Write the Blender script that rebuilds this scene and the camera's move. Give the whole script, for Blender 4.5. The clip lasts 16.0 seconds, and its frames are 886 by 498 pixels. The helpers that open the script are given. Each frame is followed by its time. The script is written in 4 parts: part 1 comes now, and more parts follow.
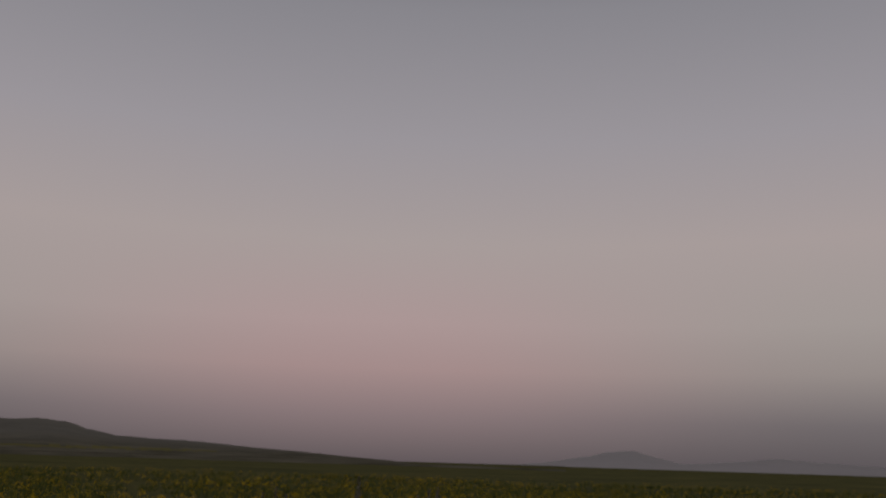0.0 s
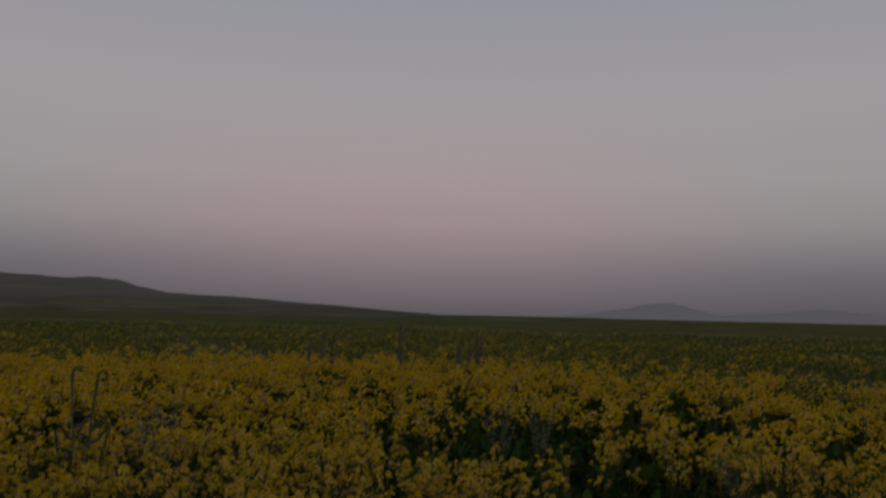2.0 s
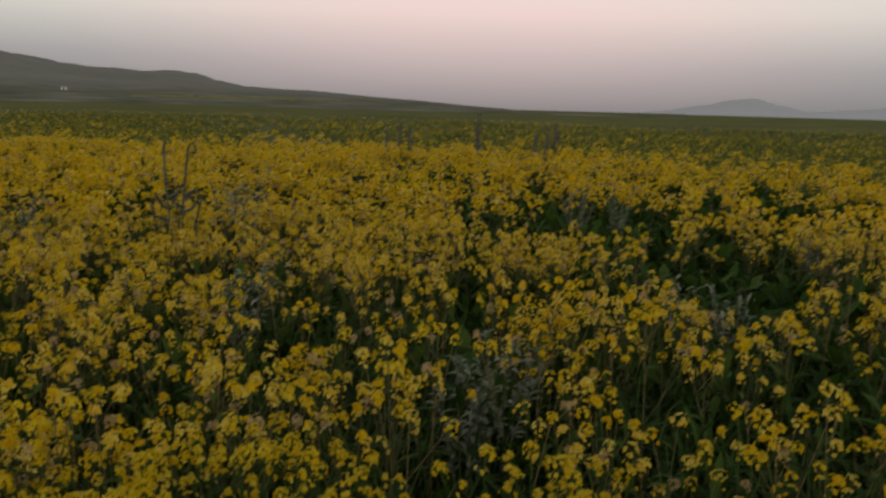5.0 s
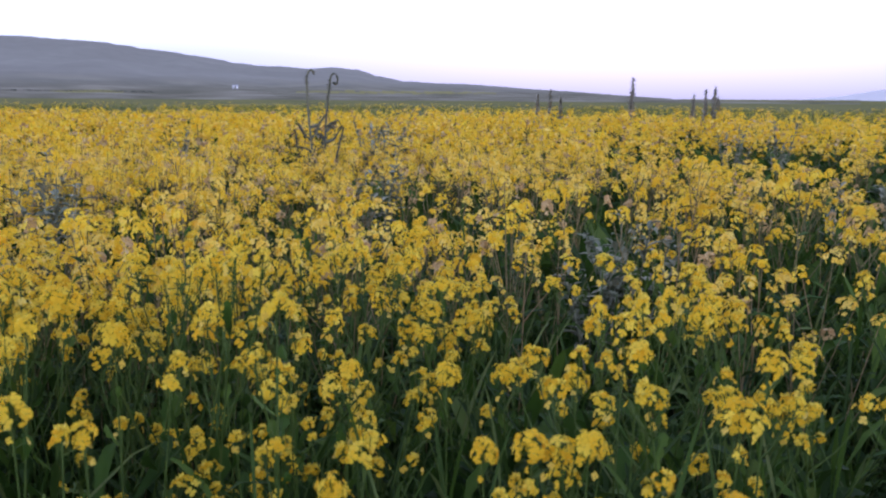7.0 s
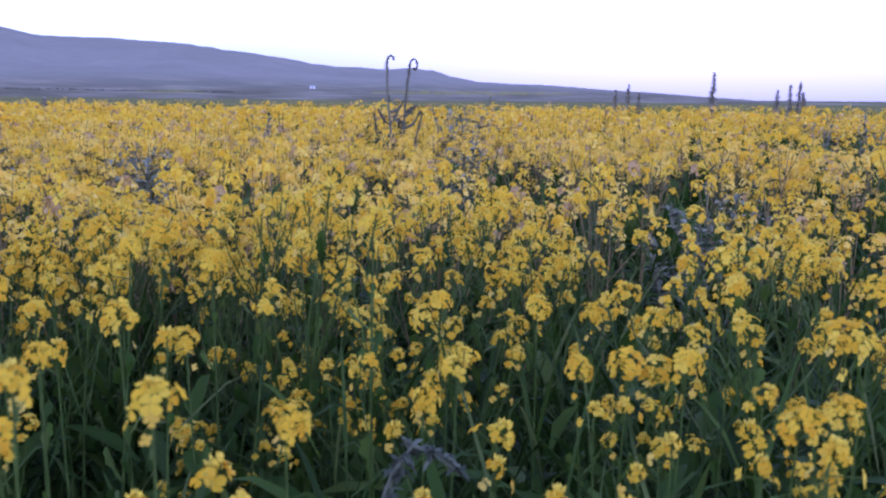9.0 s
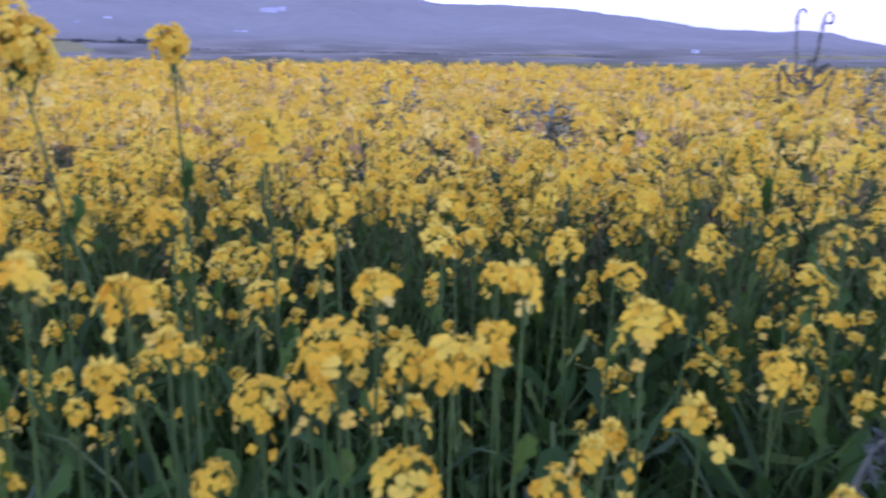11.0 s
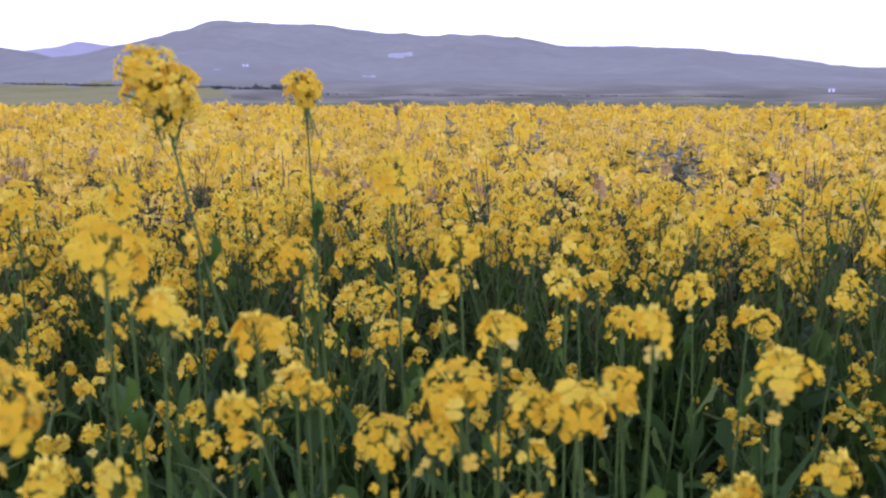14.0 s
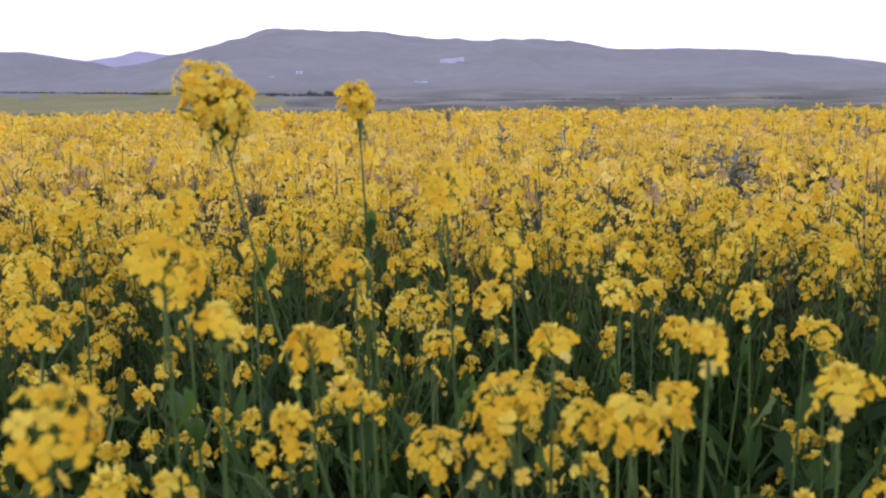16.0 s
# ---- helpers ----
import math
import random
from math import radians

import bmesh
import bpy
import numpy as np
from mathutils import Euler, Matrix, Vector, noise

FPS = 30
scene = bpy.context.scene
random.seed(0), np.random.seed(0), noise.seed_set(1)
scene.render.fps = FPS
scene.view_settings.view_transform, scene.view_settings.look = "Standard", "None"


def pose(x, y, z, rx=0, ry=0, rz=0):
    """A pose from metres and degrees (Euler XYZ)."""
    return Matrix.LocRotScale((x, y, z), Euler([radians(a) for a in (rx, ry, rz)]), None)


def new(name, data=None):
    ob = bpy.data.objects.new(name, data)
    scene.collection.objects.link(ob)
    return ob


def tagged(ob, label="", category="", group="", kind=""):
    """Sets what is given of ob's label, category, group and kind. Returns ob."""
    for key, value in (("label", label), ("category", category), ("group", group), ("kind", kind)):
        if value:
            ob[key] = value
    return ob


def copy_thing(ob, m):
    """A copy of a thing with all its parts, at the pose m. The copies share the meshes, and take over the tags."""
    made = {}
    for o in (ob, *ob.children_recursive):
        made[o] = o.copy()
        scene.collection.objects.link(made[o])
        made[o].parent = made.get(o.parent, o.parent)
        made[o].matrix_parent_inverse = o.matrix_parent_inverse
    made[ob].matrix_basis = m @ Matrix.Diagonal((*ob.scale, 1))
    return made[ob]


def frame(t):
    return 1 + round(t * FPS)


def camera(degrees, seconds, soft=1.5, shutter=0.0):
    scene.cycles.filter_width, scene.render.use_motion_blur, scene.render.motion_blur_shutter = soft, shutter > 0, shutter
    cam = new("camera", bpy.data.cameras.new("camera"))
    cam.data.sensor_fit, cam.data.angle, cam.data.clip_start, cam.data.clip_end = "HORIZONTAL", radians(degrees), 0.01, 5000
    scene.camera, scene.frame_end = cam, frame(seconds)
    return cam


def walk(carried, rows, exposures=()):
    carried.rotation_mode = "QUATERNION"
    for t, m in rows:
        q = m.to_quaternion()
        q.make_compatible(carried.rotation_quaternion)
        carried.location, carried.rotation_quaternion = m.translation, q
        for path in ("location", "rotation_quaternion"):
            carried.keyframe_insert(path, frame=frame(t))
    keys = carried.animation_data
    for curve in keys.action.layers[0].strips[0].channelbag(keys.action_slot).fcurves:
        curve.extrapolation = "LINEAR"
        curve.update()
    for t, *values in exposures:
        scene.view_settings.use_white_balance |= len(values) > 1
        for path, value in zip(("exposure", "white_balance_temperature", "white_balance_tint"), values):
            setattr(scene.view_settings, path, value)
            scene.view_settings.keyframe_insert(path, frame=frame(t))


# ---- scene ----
LENS = 52.2
cam = camera(LENS, 16.0, soft=2.1, shutter=0.7)
cam.data.dof.use_dof, cam.data.dof.focus_distance, cam.data.dof.aperture_fstop = True, 3.0, 13.0


def view(t, x, y, z, yaw, pitch, roll):
    """A row of the walk: heading, tilt and lean in degrees."""
    return t, pose(x, y, z, 90 + pitch, 0, yaw) @ pose(0, 0, 0, 0, 0, roll)


walk(cam, [
    view(0.0, -0.060, -0.060, 1.690, -22.08, 13.26, 1.80),
    view(0.5, -0.060, -0.060, 1.670, -21.75, 11.58, 1.86),
    view(1.0, -0.060, -0.060, 1.650, -21.40, 8.80, 1.60),
    view(1.5, -0.055, -0.060, 1.625, -20.70, 6.64, 1.50),
    view(2.0, -0.055, -0.060, 1.600, -19.86, 4.13, 1.30),
    view(2.5, -0.055, -0.060, 1.570, -19.10, 1.63, 1.10),
    view(3.0, -0.060, -0.060, 1.545, -18.80, -0.44, 1.50),
    view(3.2, -0.060, -0.060, 1.535, -18.26, -1.13, 1.58),
    view(5.3, -0.085, -0.050, 1.450, -13.82, -9.66, 0.95),
    view(5.5, -0.053, -0.045, 1.408, -11.37, -10.46, -0.15),
    view(5.7, -0.025, -0.040, 1.360, -9.85, -11.85, 0.55),
    view(6.0, 0.010, -0.030, 1.285, -8.27, -9.83, 1.55),
    view(6.5, 0.023, 0.004, 1.160, -6.58, -10.24, 1.50),
    view(7.0, 0.026, 0.015, 1.090, -5.56, -9.53, 0.42),
    view(7.2, 0.026, 0.015, 1.075, -5.46, -9.29, 0.32),
    view(7.5, 0.023, 0.013, 1.055, -5.11, -9.12, 0.25),
    view(8.0, 0.017, 0.008, 1.025, -2.99, -9.85, 0.25),
    view(8.5, 0.007, 0.006, 1.002, -0.92, -9.60, 0.68),
    view(9.0, 0.000, 0.000, 0.998, -0.92, -9.52, 0.55),
    view(9.5, -0.025, 0.002, 0.988, 0.66, -9.79, 0.90),
    view(10.0, -0.064, 0.030, 0.973, 7.08, -11.04, 0.12),
    view(10.2, -0.087, 0.035, 0.968, 10.94, -11.36, 0.25),
    view(12.3, -0.100, 0.040, 0.950, 28.31, -11.67, 0.73),
    view(12.5, -0.100, 0.040, 0.950, 28.32, -11.67, 0.78),
    view(13.0, -0.100, 0.040, 0.950, 28.51, -11.79, 0.67),
    view(13.5, -0.100, 0.040, 0.952, 29.42, -10.21, 0.37),
    view(14.0, -0.100, 0.040, 0.955, 30.20, -9.35, -0.04),
    view(14.5, -0.100, 0.040, 0.958, 31.68, -8.93, -0.60),
    view(15.0, -0.100, 0.040, 0.960, 32.93, -8.89, -0.74),
    view(15.5, -0.100, 0.040, 0.960, 33.26, -8.92, -0.84),
    view(16.0, -0.100, 0.040, 0.960, 33.54, -9.03, -0.64),
], exposures=[
    (0.0, -0.08, 7000, 12), (1.0, -0.05, 6800, 11), (1.5, -0.15, 6500, 9), (2.0, -0.13, 6400, 6), (2.5, 0.02, 6400, 5), (3.0, 0.28, 6400, 5), (3.2, 0.36, 6500, 6), (5.3, 1.55, 7000, -3), (5.5, 1.80, 7300, -2), (5.7, 1.98, 7500, -3),
    (6.0, 2.36, 7500, 1), (6.6, 2.55, 6150, 13), (7.2, 2.68, 4750, 24), (10.0, 2.78, 4400, 41), (12.3, 3.09, 4500, 44), (14.0, 2.97, 4950, 34), (16.0, 2.87, 5200, 28)])


# ---- dusk sky: dull belt on the horizon, rose band above it, grey blue overhead, afterglow behind ----
def dusk_sky():
    world = bpy.data.worlds.new("dusk")
    scene.world = world
    world.use_nodes = True
    nt = world.node_tree
    nt.nodes.clear()
    add = nt.nodes.new
    co, sep = add("ShaderNodeTexCoord"), add("ShaderNodeSeparateXYZ")
    nt.links.new(co.outputs["Generated"], sep.inputs[0])
    def by_height(stops):
        ramp = add("ShaderNodeValToRGB")
        el = ramp.color_ramp.elements
        while len(el) < len(stops):
            el.new(0.5)
        for e, (p, c) in zip(el, stops):
            e.position, e.color = p, (*c, 1)
        nt.links.new(sep.outputs["Z"], ramp.inputs[0])
        return ramp

    over = ((0.235, (0.391, 0.354, 0.368)), (0.342, (0.325, 0.320, 0.366)), (0.47, (0.245, 0.252, 0.295)), (0.60, (0.105, 0.11, 0.135)), (1.0, (0.045, 0.05, 0.066)))
    rose = by_height(((0.0, (0.126, 0.106, 0.120)), (0.012, (0.155, 0.128, 0.142)), (0.047, (0.242, 0.190, 0.207)), (0.098, (0.375, 0.277, 0.290)), (0.148, (0.413, 0.325, 0.341)), *over))
    grey = by_height(((0.0, (0.100, 0.092, 0.107)), (0.012, (0.116, 0.106, 0.119)), (0.047, (0.166, 0.153, 0.167)), (0.098, (0.300, 0.275, 0.278)), (0.148, (0.355, 0.332, 0.336)), *over))
    far = add("ShaderNodeVectorMath")
    far.operation = "DISTANCE"
    far.inputs[1].default_value = (0.30, 0.95, 0.1)
    nt.links.new(co.outputs["Generated"], far.inputs[0])
    aside = add("ShaderNodeMapRange")
    aside.interpolation_type = "SMOOTHSTEP"
    aside.inputs["From Min"].default_value, aside.inputs["From Max"].default_value = 0.05, 0.52
    nt.links.new(far.outputs["Value"], aside.inputs["Value"])
    ramp = add("ShaderNodeMix")
    ramp.data_type = "RGBA"
    nt.links.new(aside.outputs[0], ramp.inputs["Factor"])
    nt.links.new(rose.outputs[0], ramp.inputs["A"])
    nt.links.new(grey.outputs[0], ramp.inputs["B"])
    # afterglow of the sun that has set behind the camera
    back = add("ShaderNodeMapRange")
    back.interpolation_type = "SMOOTHSTEP"
    back.inputs["From Min"].default_value, back.inputs["From Max"].default_value = 0.1, -0.9
    nt.links.new(sep.outputs["Y"], back.inputs["Value"])
    low = add("ShaderNodeMapRange")
    low.interpolation_type = "SMOOTHSTEP"
    low.inputs["From Min"].default_value, low.inputs["From Max"].default_value = 0.75, 0.0
    nt.links.new(sep.outputs["Z"], low.inputs["Value"])
    mul = add("ShaderNodeMath")
    mul.operation = "MULTIPLY"
    nt.links.new(back.outputs[0], mul.inputs[0])
    nt.links.new(low.outputs[0], mul.inputs[1])
    mix = add("ShaderNodeMix")
    mix.data_type = "RGBA"
    mix.blend_type = "ADD"
    mix.inputs["B"].default_value = (0.05, 0.038, 0.026, 1)
    nt.links.new(mul.outputs[0], mix.inputs["Factor"])
    nt.links.new(ramp.outputs["Result"], mix.inputs["A"])
    bg, out = add("ShaderNodeBackground"), add("ShaderNodeOutputWorld")
    nt.links.new(mix.outputs["Result"], bg.inputs["Color"])
    nt.links.new(bg.outputs[0], out.inputs["Surface"])


dusk_sky()


# ---- materials ----
def material(name, stops, scale=6.0, rough=0.7, through_light=0.0, source="noise", bump=0.0, detail=6, fine=None, spec=0.3):
    """A surface whose colour runs through stops by noise at two scales, or by a random value per piece."""
    m = bpy.data.materials.new(name)
    m.use_nodes = True
    nt = m.node_tree
    b = nt.nodes["Principled BSDF"]
    b.inputs["Roughness"].default_value = rough
    b.inputs["Specular IOR Level"].default_value = spec
    add, link = nt.nodes.new, nt.links.new
    ramp = add("ShaderNodeValToRGB")
    el = ramp.color_ramp.elements
    while len(el) < len(stops):
        el.new(0.5)
    for e, (p, c) in zip(el, stops):
        e.position, e.color = p, (*c, 1)
    co = add("ShaderNodeTexCoord")
    n1 = add("ShaderNodeTexNoise")
    n1.inputs["Scale"].default_value, n1.inputs["Detail"].default_value = scale, detail
    link(co.outputs["Object"], n1.inputs["Vector"])
    value = n1.outputs[0]
    if source == "island":
        geo, info, a, s = add("ShaderNodeNewGeometry"), add("ShaderNodeObjectInfo"), add("ShaderNodeMath"), add("ShaderNodeMath")
        link(geo.outputs["Random Per Island"], a.inputs[0])
        link(info.outputs["Random"], a.inputs[1])
        s.operation = "FRACT"
        link(a.outputs[0], s.inputs[0])
        value = s.outputs[0]
    elif fine:
        n2, mx = add("ShaderNodeTexNoise"), add("ShaderNodeMix")
        n2.inputs["Scale"].default_value, n2.inputs["Detail"].default_value = fine, 4
        link(co.outputs["Object"], n2.inputs["Vector"])
        mx.inputs["Factor"].default_value = 0.4
        link(n1.outputs[0], mx.inputs["A"])
        link(n2.outputs[0], mx.inputs["B"])
        value = mx.outputs["Result"]
    link(value, ramp.inputs[0])
    link(ramp.outputs[0], b.inputs["Base Color"])
    if bump:
        bp = add("ShaderNodeBump")
        bp.inputs["Strength"].default_value = bump
        link(n1.outputs[0], bp.inputs["Height"])
        link(bp.outputs[0], b.inputs["Normal"])
    if through_light:
        tr, mixer = add("ShaderNodeBsdfTranslucent"), add("ShaderNodeMixShader")
        link(ramp.outputs[0], tr.inputs["Color"])
        mixer.inputs[0].default_value = through_light
        link(b.outputs[0], mixer.inputs[1])
        link(tr.outputs[0], mixer.inputs[2])
        link(mixer.outputs[0], nt.nodes["Material Output"].inputs["Surface"])
    return m


PETAL = material("mustard_petal", ((0.0, (0.80, 0.49, 0.008)), (0.3, (0.85, 0.575, 0.015)), (0.75, (0.87, 0.64, 0.03)), (1.0, (0.89, 0.71, 0.075))),
                 rough=0.7, through_light=0.5, source="island", spec=0.12)
PALE_PETAL = material("pale_mustard_petal", ((0.0, (0.84, 0.54, 0.03)), (0.5, (0.87, 0.63, 0.07)), (1.0, (0.89, 0.70, 0.14))), rough=0.65, through_light=0.4, source="island")
CREAM = material("ageing_petal", ((0.0, (0.70, 0.47, 0.025)), (0.6, (0.76, 0.56, 0.06)), (1.0, (0.79, 0.63, 0.12))), rough=0.65, through_light=0.4, source="island")
BUD = material("flower_bud", ((0.0, (0.56, 0.44, 0.03)), (1.0, (0.80, 0.60, 0.03))), rough=0.6, source="island")
STEM = material("green_stem", ((0.3, (0.040, 0.070, 0.010)), (0.7, (0.088, 0.135, 0.022))), scale=30, rough=0.6, spec=0.25)
# stalks further off: haze over the field painted in as a paler, browner STEM
STALK = material("hazed_stalk", ((0.0, (0.08, 0.085, 0.028)), (0.5, (0.165, 0.14, 0.05)), (1.0, (0.29, 0.21, 0.09))), rough=0.7, source="island")
FADED = material("faded_petal", ((0.0, (0.40, 0.25, 0.09)), (0.5, (0.54, 0.36, 0.14)), (1.0, (0.62, 0.47, 0.22))), rough=0.7, through_light=0.3, source="island")
LEAF = material("mustard_leaf", ((0.0, (0.022, 0.044, 0.007)), (0.6, (0.052, 0.102, 0.012)), (0.9, (0.092, 0.150, 0.018)), (1.0, (0.14, 0.18, 0.040))),
                rough=0.65, through_light=0.3, source="island", spec=0.2)
BLADE = material("grass_blade", ((0.0, (0.024, 0.046, 0.008)), (0.7, (0.062, 0.110, 0.015)), (1.0, (0.15, 0.185, 0.050))), rough=0.6, through_light=0.3, source="island", spec=0.2)
SHOOT = material("blue_grey_shoot", ((0.0, (0.044, 0.054, 0.030)), (0.7, (0.080, 0.093, 0.055)), (1.0, (0.14, 0.152, 0.092))), rough=0.8, source="island")
GREY = material("grey_foliage", ((0.0, (0.13, 0.145, 0.085)), (0.6, (0.22, 0.23, 0.145)), (1.0, (0.36, 0.355, 0.25))), rough=0.8, source="island")
DARK = material("dark_dry_weed", ((0.0, (0.075, 0.072, 0.047)), (0.7, (0.125, 0.125, 0.078)), (1.0, (0.20, 0.20, 0.125))), rough=0.8, source="island")
SOIL = material("field_ground", ((0.25, (0.10, 0.105, 0.05)), (0.45, (0.155, 0.155, 0.065)), (0.6, (0.23, 0.21, 0.08)), (0.8, (0.33, 0.275, 0.09))),
                scale=0.06, fine=1.7, rough=1.0, bump=0.4, spec=0.0)
CROP = material("green_crop", ((0.0, (0.072, 0.095, 0.025)), (0.6, (0.138, 0.162, 0.036)), (1.0, (0.28, 0.26, 0.045))), rough=0.7, through_light=0.2, source="island")
HILL = material("scrub_hillside", ((0.25, (0.236, 0.222, 0.180)), (0.5, (0.278, 0.262, 0.212)), (0.75, (0.328, 0.309, 0.250))), scale=0.006, fine=0.05, rough=1.0, bump=0.12, spec=0.0)


def farmed_foot(m, low, high):
    """Olive fields on the lowest part of a hillside, scrub above, with a ragged limit."""
    nt = m.node_tree
    add, link = nt.nodes.new, nt.links.new
    co, sep, n = add("ShaderNodeTexCoord"), add("ShaderNodeSeparateXYZ"), add("ShaderNodeTexNoise")
    link(co.outputs["Object"], sep.inputs[0])
    link(co.outputs["Object"], n.inputs["Vector"])
    n.inputs["Scale"].default_value, n.inputs["Detail"].default_value = 0.02, 8
    add_up, rng, mix, ramp = add("ShaderNodeMath"), add("ShaderNodeMapRange"), add("ShaderNodeMix"), add("ShaderNodeValToRGB")
    add_up.operation = "MULTIPLY_ADD"
    link(n.outputs[0], add_up.inputs[0])
    add_up.inputs[1].default_value = -(high - low) * 1.2
    link(sep.outputs["Z"], add_up.inputs[2])
    rng.inputs["From Min"].default_value, rng.inputs["From Max"].default_value = low - (high - low) * 0.6, high - (high - low) * 0.6
    link(add_up.outputs[0], rng.inputs["Value"])
    ramp.color_ramp.elements[0].position, ramp.color_ramp.elements[0].color = 0.38, (0.14, 0.13, 0.085, 1)
    ramp.color_ramp.elements[1].position, ramp.color_ramp.elements[1].color = 0.62, (0.28, 0.255, 0.185, 1)
    link(n.outputs[0], ramp.inputs[0])
    mix.data_type = "RGBA"
    base = m.node_tree.nodes["Principled BSDF"].inputs["Base Color"]
    link(base.links[0].from_socket, mix.inputs["B"])
    link(ramp.outputs[0], mix.inputs["A"])
    link(rng.outputs[0], mix.inputs["Factor"])
    link(mix.outputs["Result"], base)


farmed_foot(HILL, 4.0, 22.0)
# far hills: distance haze painted in as a very pale base colour
FAR_HILL = material("haze_painted_far_hillside", ((0.3, (0.64, 0.60, 0.575)), (0.7, (0.71, 0.665, 0.64))), scale=0.002, fine=0.02, rough=1.0, spec=0.0)
# hill behind the ridge: a thinner haze, also put into the base colour
BACK_HILL = material("haze_tinted_hillside", ((0.3, (0.36, 0.33, 0.34)), (0.7, (0.42, 0.39, 0.40))), scale=0.003, fine=0.02, rough=1.0, spec=0.0)
SPIKE = material("dull_weed", ((0.0, (0.25, 0.24, 0.19)), (0.7, (0.37, 0.355, 0.28)), (1.0, (0.47, 0.45, 0.36))), rough=0.8, source="island")
TREE = material("dark_tree_leaves", ((0.0, (0.05, 0.055, 0.045)), (1.0, (0.10, 0.105, 0.08))), rough=0.8, source="island")
PALE = material("bare_pale_earth", ((0.3, (0.34, 0.32, 0.31)), (0.7, (0.45, 0.42, 0.41))), scale=0.05, fine=0.5, rough=0.95)
MEADOW = material("meadow", ((0.3, (0.22, 0.205, 0.08)), (0.7, (0.32, 0.285, 0.12))), scale=0.02, fine=0.3, rough=1.0, spec=0.0)
PLASTER = material("white_plaster", ((0.3, (0.70, 0.70, 0.72)), (0.7, (0.82, 0.82, 0.82))), scale=0.8, rough=0.8)
ROOF = material("grey_roof", ((0.3, (0.30, 0.29, 0.30)), (0.7, (0.45, 0.44, 0.45))), scale=1.0, rough=0.7)


# ---- mesh helpers ----
def mesh_of(name, verts, faces, mats, index=None, smooth=False):
    me = bpy.data.meshes.new(name)
    me.from_pydata([tuple(v) for v in verts] if not isinstance(verts, np.ndarray) else verts.tolist(), [],
                   faces if not isinstance(faces, np.ndarray) else faces.tolist())
    for m in mats:
        me.materials.append(m)
    if index is not None:
        me.polygons.foreach_set("material_index", np.asarray(index, dtype=np.int32))
    if smooth:
        me.polygons.foreach_set("use_smooth", np.ones(len(me.polygons), dtype=bool))
    me.update()
    return me


